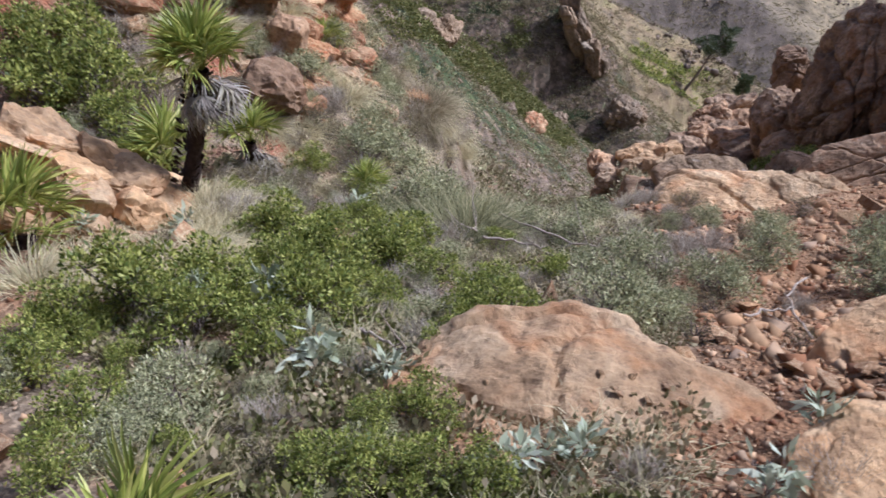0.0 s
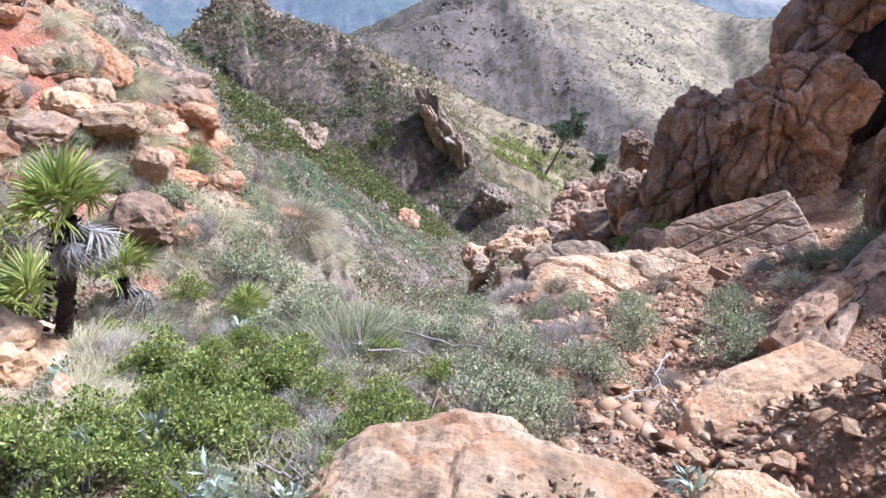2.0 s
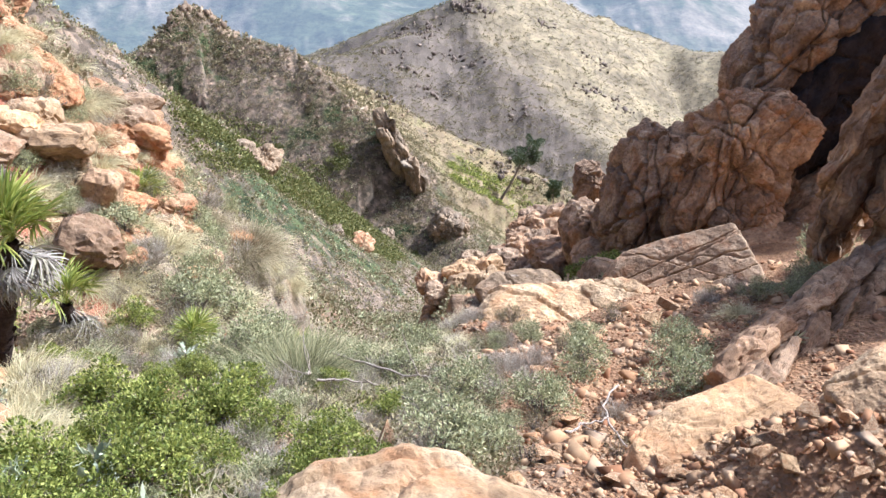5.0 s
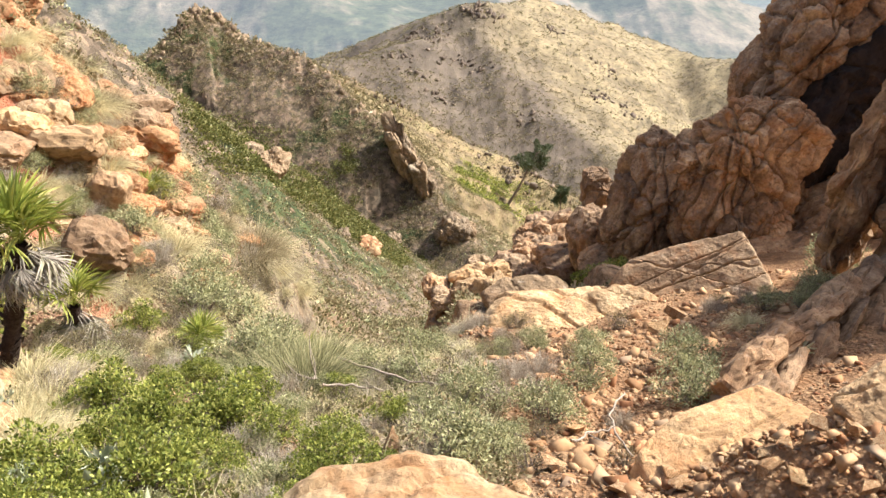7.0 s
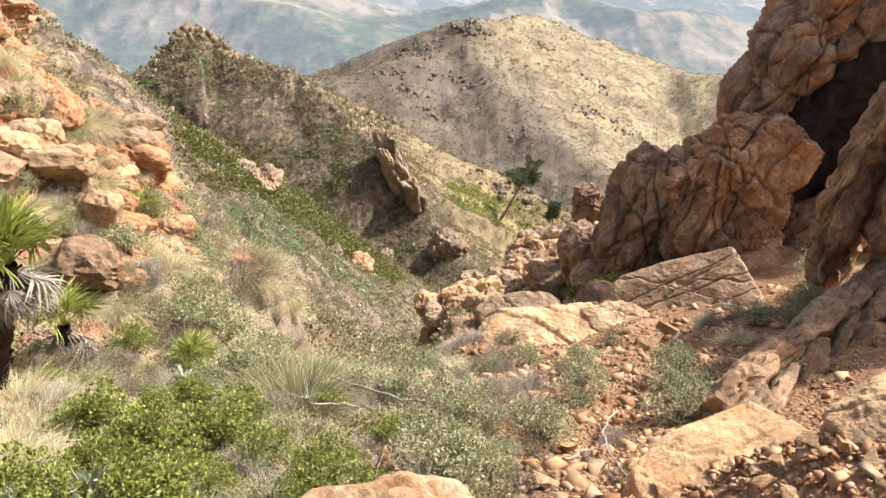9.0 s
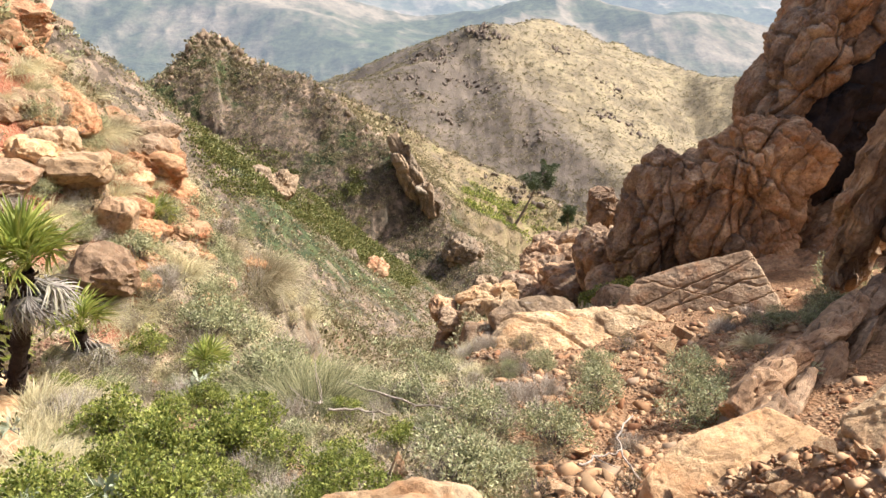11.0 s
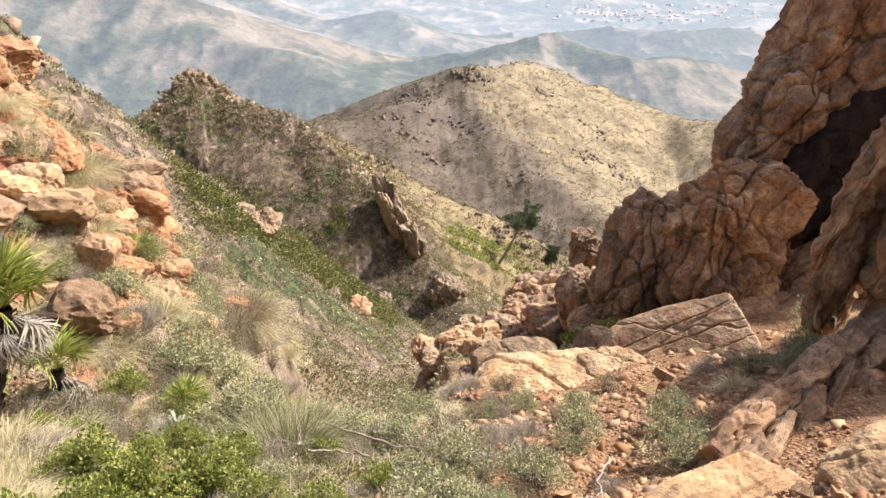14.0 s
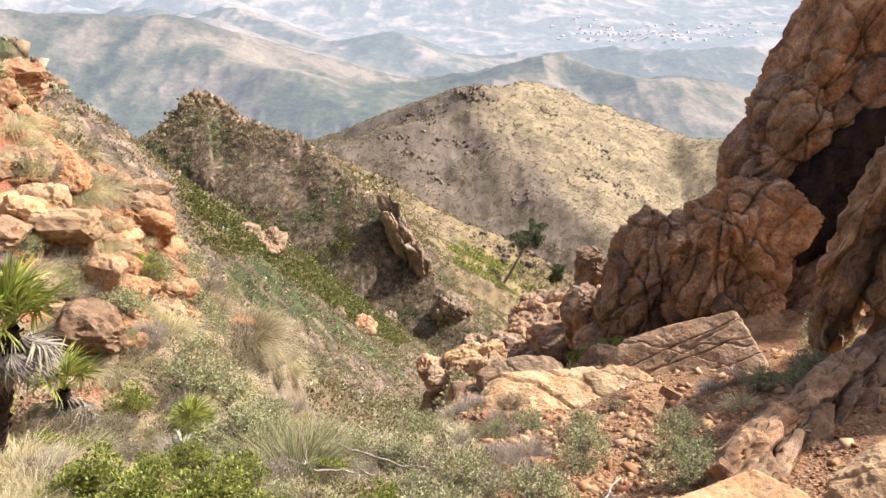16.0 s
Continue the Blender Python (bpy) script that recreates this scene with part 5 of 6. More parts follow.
stick([(-0.80, 4.72, 0.12), (-0.40, 4.35, 0.1), (0.02, 4.1, 0.08)], 0.010, 0.005, "long bleached stick lying across the scrub", forks=2, seed=0)
stick([(-0.80, 4.08, 0.1), (-0.58, 4.1, 0.1), (-0.40, 4.06, 0.08)], 0.009, 0.005, "bleached bent stick lying in the scrub", forks=2, seed=1)
stick([(-0.39, 4.0, 0.08), (-0.15, 3.7, 0.06), (0.1, 3.45, 0.05), (0.37, 3.28, 0.04)], 0.009, 0.004, "long grey branch lying towards the boulder", BARK, forks=3, seed=2)
stick([(-0.90, 4.5, 0.02), (-0.85, 4.2, 0.12), (-0.80, 3.9, 0.2)], 0.007, 0.004, "bleached bare twig standing in a dry bush", forks=3, seed=7)
stick([(1.07, 4.09, 0.04), (0.90, 3.69, 0.04), (0.84, 3.19, 0.04), (0.86, 2.99, 0.04)], 0.007, 0.004, "pale bent stick lying on the scree", forks=0, seed=3)
stick([(-0.96, 2.33, 0.04), (-0.83, 2.24, 0.04), (-0.73, 2.16, 0.04)], 0.007, 0.004, "thin pale stick among the shrubs", forks=2, seed=4)
stick([(-2.14, 6.27, 0.04), (-1.87, 5.96, 0.04), (-1.66, 5.84, 0.04)], 0.007, 0.004, "thin pale stick on the bank", forks=1, seed=5)
stick([(0.59, 3.12, 0.04), (0.74, 3.31, 0.04), (0.86, 3.41, 0.04)], 0.007, 0.004, "thin pale stick on the scree", forks=1, seed=6)


# ---- broken ledges on the red bank ----
bank = tagged(new("rock_bank"), "red and tan rock breaking out of the bank in small ledges", "rock")
rng = np.random.RandomState(44)
BANK = []
for i in range(9):
    v, f = rock_shape((1, rng.uniform(0.5, 0.9), rng.uniform(0.3, 0.55)), 700 + i, 4, worn=0.0, rough=0.07)
    BANK.append(mesh_from("ledge", v, f, ROCK_RED if i % 3 else ROCK))
for i in range(330):
    y = rng.uniform(6.0, 9.8)
    x = -2.6 - 2.6 * rng.uniform(0, 1) ** 0.9
    if fbm(np.array([x * 0.9]), np.array([y * 0.9]), seed=61)[0] < -0.1 or x > -0.9 - 0.22 * y:
        continue
    sz = 0.05 + 0.2 * rng.uniform(0, 1) ** 2
    ob = part("ledge", BANK[rng.randint(9)], bank)
    ob.matrix_basis = pose(x, y, ground_at(x, y), rng.uniform(-10, 14), rng.uniform(5, 35), rng.uniform(-40, 40)) @ Matrix.Diagonal((sz, sz, sz, 1))


# ---- loose stones ----
STONES = []
for i in range(14):
    r = np.random.RandomState(300 + i)
    v, f = shard((1.0, r.uniform(0.5, 0.85), r.uniform(0.3, 0.55)), 300 + i, 10)
    STONES.append(mesh_from("stone", v, f, ROCK_STONE if i % 4 else ROCK, False))


def stone(x, y, s, rng, lift=0.3, label="loose angular orange-tan stone on the scree"):
    ob = new("stone", STONES[rng.randint(len(STONES))])
    ob.matrix_world = pose(x, y, ground_at(x, y) + s * lift, rng.uniform(-25, 25), rng.uniform(-25, 25), rng.uniform(0, 360)) @ Matrix.Diagonal((s, s, s, 1))
    return tagged(ob, label, "stone", "loose stones")


rng = np.random.RandomState(5)
# the pile below the near slab
for i in range(260):
    x, y = rng.uniform(0.62, 1.85), rng.uniform(1.5, 2.9)
    if x < 0.5 + 0.25 * (y - 1.5):
        continue
    s = 0.02 + 0.052 * rng.uniform(0, 1) ** 2
    stone(x, y, s, rng, 0.35 + (rng.uniform(0, 1.6) if i % 3 == 0 else 0))
# red stones lying in the hollow of the boulder
for x, y, z in ((-0.04, 2.10, -0.60), (0.02, 2.02, -0.61), (0.07, 2.13, -0.63), (0.13, 2.05, -0.65), (0.19, 2.13, -0.67), (0.24, 2.10, -0.69), (0.10, 1.99, -0.65), (-0.40, 1.96, -0.58)):
    ob = stone(x, y, rng.uniform(0.018, 0.04), rng, 0.3, "small dark red stone lying on the boulder")
    ob.location.z = z + 0.01
# the bed of the gully
for i in range(30):
    y = rng.uniform(2.6, 5.5)
    x = 0.45 + 0.1 * y + rng.normal(0, 0.18 + 0.05 * y)
    stone(x, y, 0.025 + 0.06 * rng.uniform(0, 1) ** 2.5, rng, 0.3)
# scattered over the bank
for i in range(22):
    y = rng.uniform(1.5, 9)
    x = rng.uniform(-3.4, 0)
    stone(x, y, 0.03 + 0.08 * rng.uniform(0, 1) ** 3, rng, 0.2, "loose orange-tan stone among the scrub")
for x, y, s in ((-0.38, 7.6, 0.2), (-0.1, 7.9, 0.14), (-0.30, 3.15, 0.1), (-0.24, 3.0, 0.08), (-1.72, 4.0, 0.13), (-1.5, 4.0, 0.09), (-2.3, 3.3, 0.16), (-1.65, 1.25, 0.12),
                (-1.1, 1.2, 0.13), (-0.35, 1.75, 0.07), (0.05, 1.35, 0.05), (1.85, 6.15, 0.16), (2.15, 6.5, 0.16), (-0.9, 1.6, 0.05), (0.5, 2.95, 0.1), (0.3, 2.75, 0.1), (0.7, 2.6, 0.08)):
    stone(x, y, s, rng, 0.25, "large tan stone lying on the slope")

# rubble further down
bed = Shape()
CHUNKS = [shard((1.0, 0.5 + 0.05 * (i % 7), 0.25 + 0.05 * (i % 6)), 400 + i, 9) for i in range(24)]
n = 3400
y = rng.uniform(2.4, 11.5, n)
x = 0.5 + 0.1 * y + rng.normal(0, 1, n) * (0.15 + 0.075 * y)
x[::2], y[::2] = rng.uniform(0.9, 4.2, len(x[::2])), rng.uniform(3.0, 8.8, len(x[::2]))
z = land(x, y)
for i in range(n):
    if 0.2 < x[i] < 2.2 and 6.9 < y[i] < 8.7:
        continue
    v, f = CHUNKS[i % 24]
    m = pose(x[i], y[i], z[i] + 0.005, rng.uniform(-30, 30), rng.uniform(-30, 30), rng.uniform(0, 360))
    sz = 0.012 + 0.095 * rng.uniform(0, 1) ** 4.5
    bed.add(v * sz @ np.array(m.to_3x3()).T + np.array(m.translation), None, f)
n = 700
x, y = rng.uniform(0.7, 1.95, n), rng.uniform(1.5, 2.95, n)
z = land(x, y)
for i in range(n):
    v, f = CHUNKS[i % 24]
    m = pose(x[i], y[i], z[i] + rng.uniform(0, 0.05), rng.uniform(-40, 40), rng.uniform(-40, 40), rng.uniform(0, 360))
    bed.add(v * (0.014 + 0.05 * rng.uniform(0, 1) ** 2.5) @ np.array(m.to_3x3()).T + np.array(m.translation), None, f)
rubble = tagged(new("rubble", bed.mesh("rubble", ROCK_STONE)), "broken orange-tan rubble in the bed of the gully", "rubble", kind="stuff")

# finer chips
s = Shape()
N = 18000
y = 1.0 + 11 * rng.uniform(0, 1, N) ** 1.3
x = 0.35 + 0.12 * y + rng.normal(0, 1, N) * (0.5 + 0.12 * y)
far_left = rng.uniform(0, 1, N) < 0.35
x = np.where(far_left, rng.uniform(-3.6, 2.5, N), x)
z = land(x, y)
base = np.array([(1, 0, 0), (-0.5, 0.8, 0), (-0.6, -0.7, 0), (0.1, 0.1, 0.75), (0, 0, -0.6)])
sz = (0.006 + 0.018 * rng.uniform(0, 1, N) ** 2)[:, None, None]
v = base[None] * sz * rng.uniform(0.5, 1.4, (N, 1, 3)) * 1.2
ca, sa = np.cos(rng.uniform(0, 6.3, N))[:, None], np.sin(rng.uniform(0, 6.3, N))[:, None]
v = np.stack([v[..., 0] * ca - v[..., 1] * sa, v[..., 0] * sa + v[..., 1] * ca, v[..., 2]], -1) + np.stack([x, y, z + 0.004], -1)[:, None]
tri = np.array([(0, 1, 3), (1, 2, 3), (2, 0, 3), (1, 0, 4), (2, 1, 4), (0, 2, 4)])
s.add(v.reshape(-1, 3), None, (np.arange(N)[:, None, None] * 5 + tri[None]).reshape(-1, 3))


def chip_material(name, tones):
    m, nt, b = mat(name, 0.95, 0.15)
    isl = nt.nodes.new("ShaderNodeNewGeometry").outputs["Random Per Island"]
    tone = mix(nt, 1.0, ramp(nt, isl, tones), ramp(nt, tex_noise(nt, world_coords(nt), 6, 6, 0.7), [(0.3, (0.6, 0.58, 0.55)), (0.65, (1.2, 1.18, 1.15))]), "MULTIPLY")
    nt.links.new(tone, b.inputs["Base Color"])
    return m


CHIPS = chip_material("stone_chips", [(0, (0.22, 0.095, 0.042)), (0.35, (0.38, 0.21, 0.1)), (0.7, (0.5, 0.33, 0.17)), (1, (0.36, 0.26, 0.16))])
RUBBLE = chip_material("angular_rubble", [(0, (0.24, 0.11, 0.048)), (0.35, (0.37, 0.21, 0.095)), (0.75, (0.46, 0.3, 0.15)), (1, (0.3, 0.21, 0.13))])
rubble.data.materials[0] = RUBBLE
ISLE_ROCK = chip_material("slope_rock", [(0, (0.19, 0.135, 0.082)), (0.5, (0.27, 0.192, 0.115)), (0.9, (0.34, 0.25, 0.15)), (1, (0.43, 0.33, 0.21))])
HILL_ROCK = chip_material("hill_rock", [(0, (0.11, 0.085, 0.062)), (0.6, (0.17, 0.128, 0.09)), (1, (0.25, 0.19, 0.13))])
tagged(new("gravel", s.mesh("gravel", CHIPS)), "orange and tan stone chips strewn over red earth", "gravel", kind="stuff")


# ---- scrub on the slopes ----
def scrub(name, label, material, x, y, size, leaves, leaf, flat, seed, category="scrub"):
    """Many small cushions of leaves in one mesh."""
    rng = np.random.RandomState(seed)
    s = Shape()
    n = len(x)
    c = np.repeat(np.stack([x, y, land(x, y)], 1), leaves, axis=0)
    size = np.repeat(size, leaves)
    d = sphere_ways(n * leaves, rng, 0.6)
    d[:, 2] = np.abs(d[:, 2])
    at = c + d * (size * rng.uniform(0.3, 1, n * leaves))[:, None] * (1, 1, flat)
    w = d + rng.normal(0, 0.4, d.shape)
    w /= np.linalg.norm(w, axis=1)[:, None]
    side = np.cross(w, rng.normal(size=w.shape))
    side /= np.linalg.norm(side, axis=1)[:, None]
    L = (size * leaf * rng.uniform(0.6, 1.3, n * leaves))[:, None]
    v = np.stack([at, at + w * L * 0.5 + side * L * 0.3, at + w * L, at + w * L * 0.5 - side * L * 0.3], 1)
    q = np.arange(n * leaves)[:, None] * 4
    s.add(v.reshape(-1, 3), np.concatenate([q, q + 1, q + 2, q + 3], 1))
    return tagged(new(name, s.mesh(name, material)), label, category, kind="stuff")


def wedge(n, r0, r1, a0, a1, rng, power=1.0):
    """Places spread over a sector of land, thinner with distance."""
    r = r0 * (r1 / r0) ** (rng.uniform(0, 1, n) ** power)
    a = np.radians(rng.uniform(a0, a1, n))
    return r * np.sin(a), r * np.cos(a), r


rng = np.random.RandomState(9)
# litter, dry grass and seedlings between the shrubs
x, y, r = wedge(6500, 1.1, 12, -44, 20, rng)
keep = (x < 0.15 + 0.02 * y) & (fbm(x * 1.3, y * 1.3, seed=41) > -0.15) & ((y > 2.3) | (rng.uniform(0, 1, len(x)) < 0.25))
x, y = x[keep], y[keep]
k = len(x)
s = Shape()
for j in range(14):
    d = sphere_ways(k, rng, 1.3)
    at = np.stack([x, y, land(x, y) - 0.01], 1) + rng.normal(0, 0.04, (k, 3)) * (1, 1, 0)
    s.blades(at, d, 0.19, 0.005, 0.6, rng, 3)
tagged(new("dry_grass", s.mesh("dry_grass", LEAF_STRAW)), "thin dry straw grass between the shrubs", "grass", kind="stuff")
x, y, r = wedge(2600, 1.1, 12, -44, 12, rng)
keep = (x < 0.1 + 0.02 * y) & (fbm(x * 0.9, y * 0.9, seed=43) > -0.3)
scrub("seedlings", "low green seedlings and creeping leaves between the shrubs", LEAF_MAT, x[keep], y[keep], rng.uniform(0.04, 0.09, keep.sum()), 22, 0.42, 0.8, 3, "undergrowth")
x, y, r = wedge(900, 1.4, 13, -44, 16, rng)
keep = (x < 0.2 + 0.03 * y) & (fbm(x * 0.8, y * 0.8, seed=45) > -0.2)
scrub("grey_undershrubs", "low grey-brown undershrubs on the bank", LEAF_OLIVE, x[keep], y[keep], rng.uniform(0.06, 0.15, keep.sum()), 60, 0.22, 0.8, 4, "undergrowth")
# the far side of the gully
x, y, r = wedge(40000, 9.5, 108, -40, 14, rng, 0.75)
MAT_EDGE = [(-8.6, 33), (-12.5, 46), (-23.5, 78), (-19, 78), (-12.0, 71), (-3.6, 63), (-3.4, 42), (-5.4, 29), (-7.6, 27)]


def within(x, y, edge):
    """Which places lie inside a closed outline on the plan."""
    hit = np.zeros(np.shape(x), bool)
    for (x0, y0), (x1, y1) in zip(edge, edge[1:] + edge[:1]):
        hit ^= ((y0 > y) != (y1 > y)) & (x < x0 + (y - y0) * (x1 - x0) / (y1 - y0 + 1e-9))
    return hit


def green_at(x, y):
    jx, jy = 2.2 * fbm(x * 0.2, y * 0.12, seed=47, octaves=4), 5.0 * fbm(x * 0.2 + 9, y * 0.12, seed=48, octaves=4)
    return within(x + jx, y + jy, MAT_EDGE) & (fbm(x * 0.35, y * 0.2, seed=50, octaves=4) > -0.55)


x2, y2, r2 = wedge(22000, 24, 84, -26, 0, rng, 0.7)
k = green_at(x2, y2)
scrub("green_scrub", "mat of low green scrub on the far slope", LEAF_MAT, x2[k], y2[k], 0.16 + 0.0045 * r2[k] + rng.uniform(0, 0.2, k.sum()), 30, 0.28, 0.55, 5)
g = green_at(x, y)
h = ~g & (rng.uniform(0, 1, len(x)) < 0.75)
scrub("grey_scrub", "grey and olive cushions of scrub on stony slopes", LEAF_OLIVE, x[h], y[h], 0.07 + 0.003 * r[h] + rng.uniform(0, 0.1, h.sum()), 16, 0.4, 0.75, 6)
x, y, r = wedge(3000, 10, 80, -36, 14, rng, 0.8)
scrub("silver_scrub", "pale grey-green cushions of scrub on stony slopes", LEAF_GREY, x, y, 0.1 + 0.003 * r + rng.uniform(0, 0.1, len(x)), 20, 0.4, 0.75, 7)
x, y, r = wedge(42000, 88, 420, -24, 26, rng, 0.8)
p = (fbm(x * 0.03, y * 0.03, seed=49) > -0.2) & ((x + 0.47 * y < 152 + rng.normal(0, 8, len(x))) | (rng.uniform(0, 1, len(x)) < 0.35))
scrub("hill_scrub", "dots of dark scrub over the long dry hill", LEAF_OLIVE, x[p], y[p], 0.2 + 0.0009 * r[p] + 0.5 * rng.uniform(0, 1, p.sum()) ** 4, 9, 0.7, 0.7, 8)
x, y, r = wedge(30000, 130, 420, -20, 26, rng, 1.0)
scrub("upland_scrub", "fine dots of olive scrub high on the long hill", LEAF_OLIVE, x, y, rng.uniform(0.2, 0.55, len(x)), 8, 0.7, 0.7, 14)
# scrub among the rocks of the ridge
pts = np.array([q[:2] for q in CREST[1:]], float)
k, q = rng.randint(0, len(pts) - 1, 7500), rng.uniform(0, 1, (7500, 1))
xy = pts[k] + q * (pts[k + 1] - pts[k]) + rng.normal(0, 5.0, (7500, 2))
scrub("ridge_scrub", "brown and olive scrub between the rocks of the ridge", LEAF_OLIVE, xy[:, 0], xy[:, 1], rng.uniform(0.15, 0.45, 7500), 16, 0.4, 0.8, 12)
# fresh grass in the valley floor by the pine
x, y = rng.uniform(1, 15, 3200), 80 + 20 * rng.uniform(0, 1, 3200) ** 1.6
p = fbm(x * 0.12, y * 0.12, seed=53) > -0.25
scrub("valley_grass", "fresh yellow-green growth on the valley floor", LEAF_GREEN, x[p], y[p], rng.uniform(0.3, 0.7, p.sum()), 16, 0.4, 0.4, 10)
# loose rock on the far slopes
x, y, r = wedge(3200, 13, 110, -38, 14, rng, 0.8)
k = len(x)
v0, f0 = shard((1, 0.8, 0.6), 77, 14)
sc = (0.05 + 0.15 * rng.uniform(0, 1, k) ** 5) * (0.6 + r / 60)
a = rng.uniform(0, 6.3, k)
vv = v0[None] * sc[:, None, None] * rng.uniform(0.7, 1.3, (k, 1, 3))
vv = np.stack([vv[..., 0] * np.cos(a)[:, None] - vv[..., 1] * np.sin(a)[:, None], vv[..., 0] * np.sin(a)[:, None] + vv[..., 1] * np.cos(a)[:, None], vv[..., 2]], -1)
vv = vv + np.stack([x, y, land(x, y)], -1)[:, None]
s = Shape()
s.add(vv.reshape(-1, 3), None, (np.arange(k)[:, None, None] * len(v0) + f0[None]).reshape(-1, 3))
tagged(new("scattered_rocks", s.mesh("scattered_rocks", ISLE_ROCK)), "brown and tan rocks scattered over the far slopes", "rocks", kind="stuff")


def crag_line(name, label, line, n, spread, size, seed, stone_of=None, shape=(0.75, 0.45, 0.95), lean=22, sunk=0.0):
    """Jagged rocks standing along a crest."""
    rng = np.random.RandomState(seed)
    s = Shape()
    kinds_of = [shard(shape, seed + i, 10) for i in range(18)]
    pts = np.array([q[:2] for q in line], float)
    k, q = rng.randint(0, len(line) - 1, n), rng.uniform(0, 1, (n, 1))
    xy = pts[k] + q * (pts[k + 1] - pts[k]) + rng.normal(0, spread, (n, 2))
    zs = land(xy[:, 0], xy[:, 1]) - sunk
    for i in range(n):
        v, f = kinds_of[i % 18]
        m = pose(*xy[i], zs[i], rng.normal(0, 8), rng.normal(lean, 8), rng.normal(15, 25))
        sz = size * (0.25 + rng.uniform(0, 1) ** 2.5)
        v = v * sz * (1, 1, rng.uniform(0.8, 1.4))
        s.add(v @ np.array(m.to_3x3()).T + np.array(m.translation), None, f)
    return tagged(new(name, s.mesh(name, stone_of or ISLE_ROCK)), label, "rocks", kind="stuff")


crag_line("crest_crags", "jagged grey-brown rocks along the ridge crest", CREST[2:12], 1000, 0.9, 0.55, 500, None, (0.6, 0.5, 0.95), 16, 0.25)
crag_line("summit_rocks", "blocky brown summit rocks of the ridge", CREST[3:7], 240, 0.6, 0.75, 510, None, (0.6, 0.55, 0.95), 8, 0.25)
crag_line("ridge_rubble", "rubble of grey-brown rock below the ridge crest", CREST[2:], 3200, 3.6, 0.2, 580, None, (0.9, 0.6, 0.7), 22, 0.05)
crag_line("spur_crags", "jagged brown rocks along the near spur", SPUR[1:], 200, 1.3, 0.4, 520)
crag_line("sunny_crags", "pale rocks along the sunlit spur", SUNNY[1:], 600, 4.0, 0.3, 540)
rng = np.random.RandomState(71)
for i in range(26):
    x, y = rng.uniform(-24, 62), rng.uniform(205, 300)
    if i % 3 == 0:
        x, y = rng.uniform(-16, 14), rng.uniform(98, 110)
    crag_line("hill_crag", "dark rock outcrop on the long hill", [(x - 3, y), (x + 3, y + 2)], 26, 0.4 + 0.006 * y, 0.25 + 0.004 * y, 600 + 10 * i, HILL_ROCK, (0.75, 0.6, 0.75), 12)
crag_line("peak_crags", "dark rocks on the top of the long hill", [(-8, 278), (1, 288), (9, 297), (13, 296), (10, 290)], 160, 3.5, 1.5, 560, HILL_ROCK)

# ---- pylons and village far off ----
STEEL, _nt, _b = mat("pale_steel", 0.5, 0.5)
_b.inputs["Base Color"].default_value = (0.62, 0.64, 0.66, 1)
_b.inputs["Metallic"].default_value = 0.3


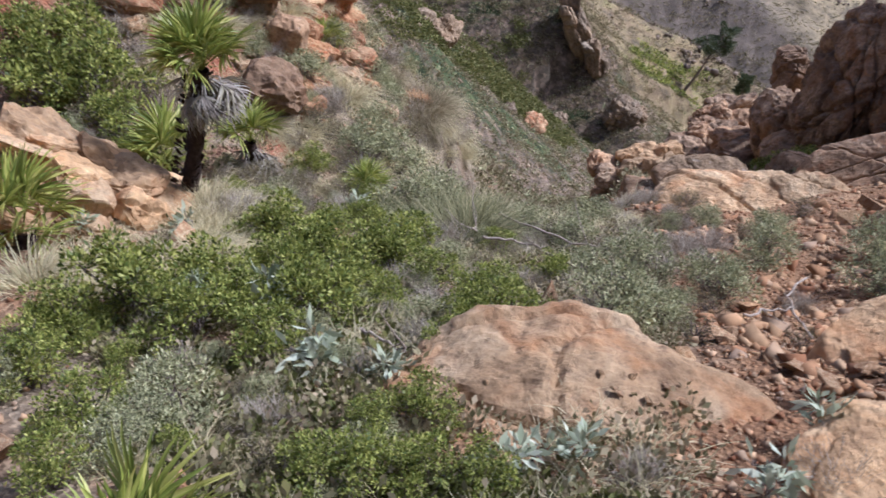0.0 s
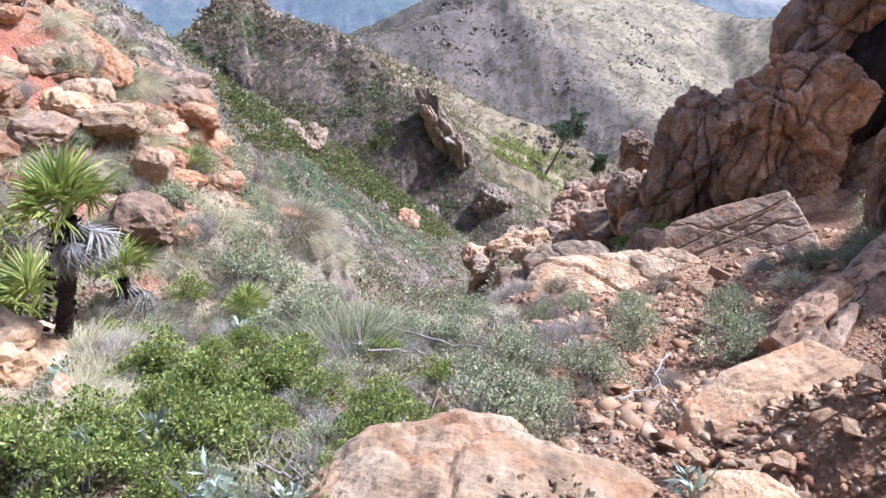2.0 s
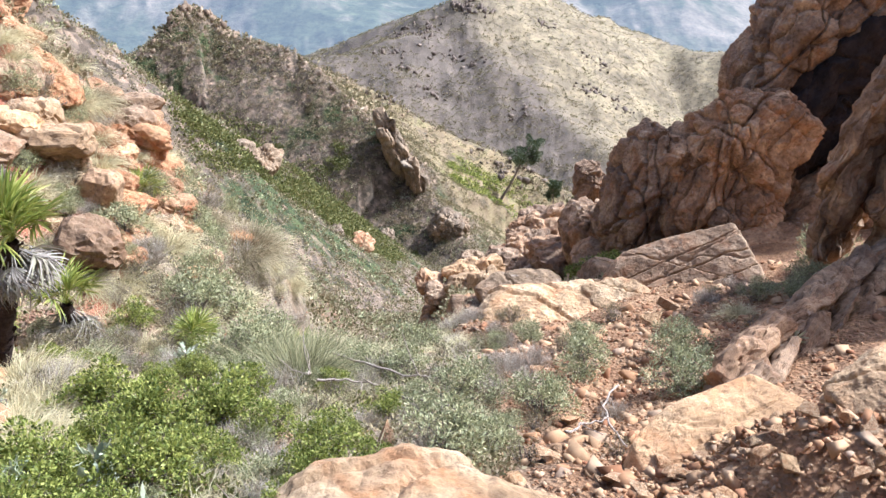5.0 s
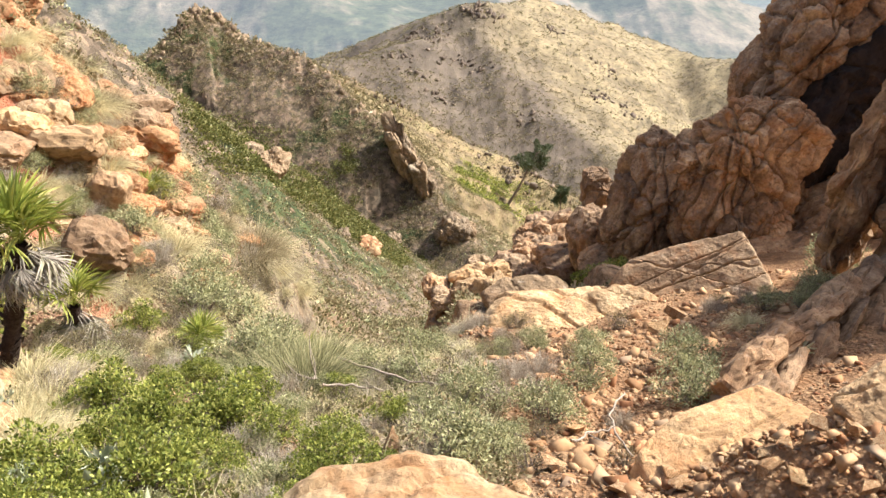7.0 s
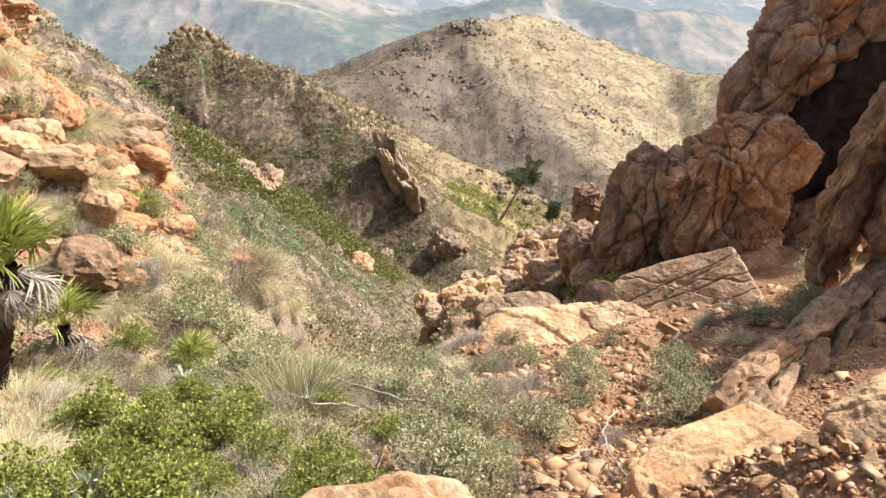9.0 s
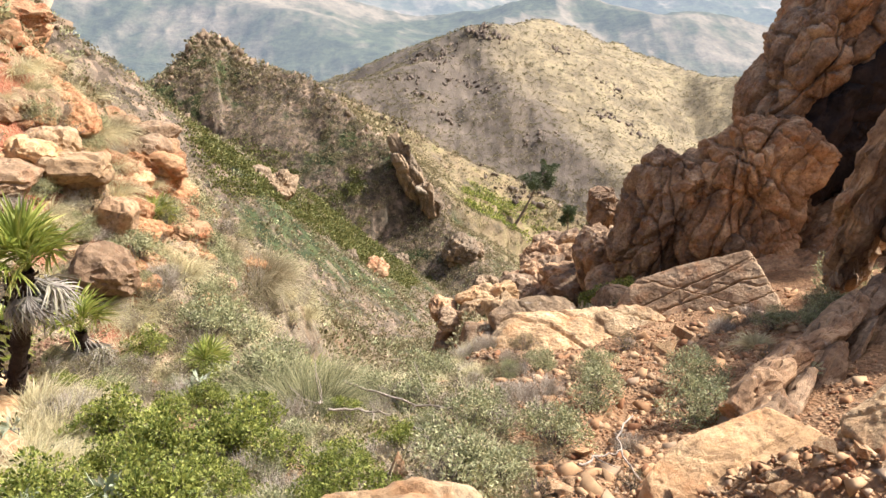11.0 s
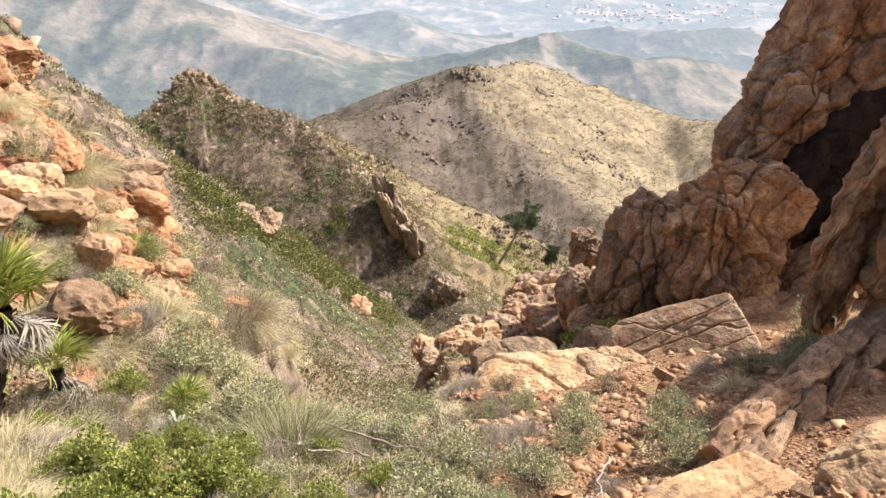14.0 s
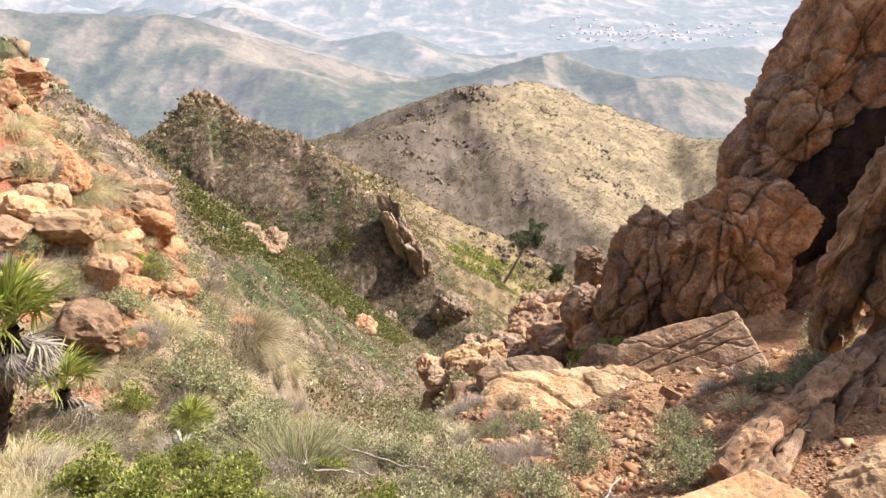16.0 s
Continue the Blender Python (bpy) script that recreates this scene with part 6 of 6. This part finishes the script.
def pylon(at, height, turn):
    top = new("pylon")
    top.matrix_world = pose(*at, 0, 0, turn)
    tagged(top, "pale steel lattice pylon far off in the valley", "pylon", "pylons")
    s = Shape()
    w0, w1 = height * 0.09, height * 0.02
    wid = lambda q: w0 + (w1 - w0) * q
    for a, b in ((-1, -1), (-1, 1), (1, -1), (1, 1)):
        s.tube([(a * w0, b * w0, -2), (a * w1, b * w1, height)], 0.35, 0.25, 4)
    for i in range(9):
        q, q2 = i / 9, (i + 1) / 9
        for a in (-1, 1):
            s.tube([(a * wid(q), -wid(q), q * height), (a * wid(q2), wid(q2), q2 * height)], 0.2, 0.2, 3)
            s.tube([(-wid(q), a * wid(q), q * height), (wid(q2), a * wid(q2), q2 * height)], 0.2, 0.2, 3)
    part("lattice_tower", s.mesh("lattice_tower", STEEL), top)
    for q in (0.68, 0.8, 0.92):
        arm = Shape()
        w = height * 0.16 * (1.25 - 0.5 * (q - 0.68))
        arm.tube([(-w, 0, q * height), (0, 0, q * height + 1.2), (w, 0, q * height)], 0.3, 0.3, 4)
        arm.tube([(-w, 0, q * height), (0, 0, q * height - 0.3), (w, 0, q * height)], 0.25, 0.25, 4)
        part("cross_arm", arm.mesh("cross_arm", STEEL), top)
    return top


def far_at(x, y):
    return float(far_land(np.array([float(x)]), np.array([float(y)]))[0])


for x, y, h, a in ((-378, 850, 40, 20), (-310, 860, 26, 20), (52, 880, 42, 10), (88, 980, 32, 10)):
    pylon((x, y, far_at(x, y)), h, a)

WHITE, _nt, _b = mat("lime_washed_wall", 0.9, 0.2)
_b.inputs["Base Color"].default_value = (0.8, 0.78, 0.74, 1)
TILE, _nt, _b = mat("clay_roof", 0.9, 0.2)
_b.inputs["Base Color"].default_value = (0.58, 0.45, 0.36, 1)


def house_proto():
    top = new("house")
    bm = bmesh.new()
    bmesh.ops.create_cube(bm, size=1.0, matrix=Matrix.Translation((0, 0, 2.2)) @ Matrix.Diagonal((11, 8, 5.4, 1)))
    me = bpy.data.meshes.new("wall")
    bm.to_mesh(me)
    bm.free()
    me.materials.append(WHITE)
    part("wall", me, top)
    v = [(-6, -4.6, 4.9), (6, -4.6, 4.9), (6, 4.6, 4.9), (-6, 4.6, 4.9), (-6, 0, 7), (6, 0, 7)]
    part("roof", mesh_from("roof", v, [(0, 1, 5, 4), (2, 3, 4, 5), (0, 4, 3), (1, 2, 5), (3, 2, 1, 0)], TILE), top)
    return tagged(top, "small white house of a far village", "house", "village houses")


rng = np.random.RandomState(12)
first = house_proto()
spots = []
for i in range(110):
    x = 650 + rng.normal(0, 110) if i % 2 else rng.uniform(500, 1300)
    yy = rng.uniform(2650, 3150) if i % 2 else rng.uniform(2500, 3300)
    spots.append((x, yy, rng.uniform(0, 180)))
first.matrix_world = pose(spots[0][0], spots[0][1], far_at(*spots[0][:2]), 0, 0, spots[0][2])
for x, y, a in spots[1:]:
    copy_thing(first, pose(x, y, far_at(x, y), 0, 0, a))
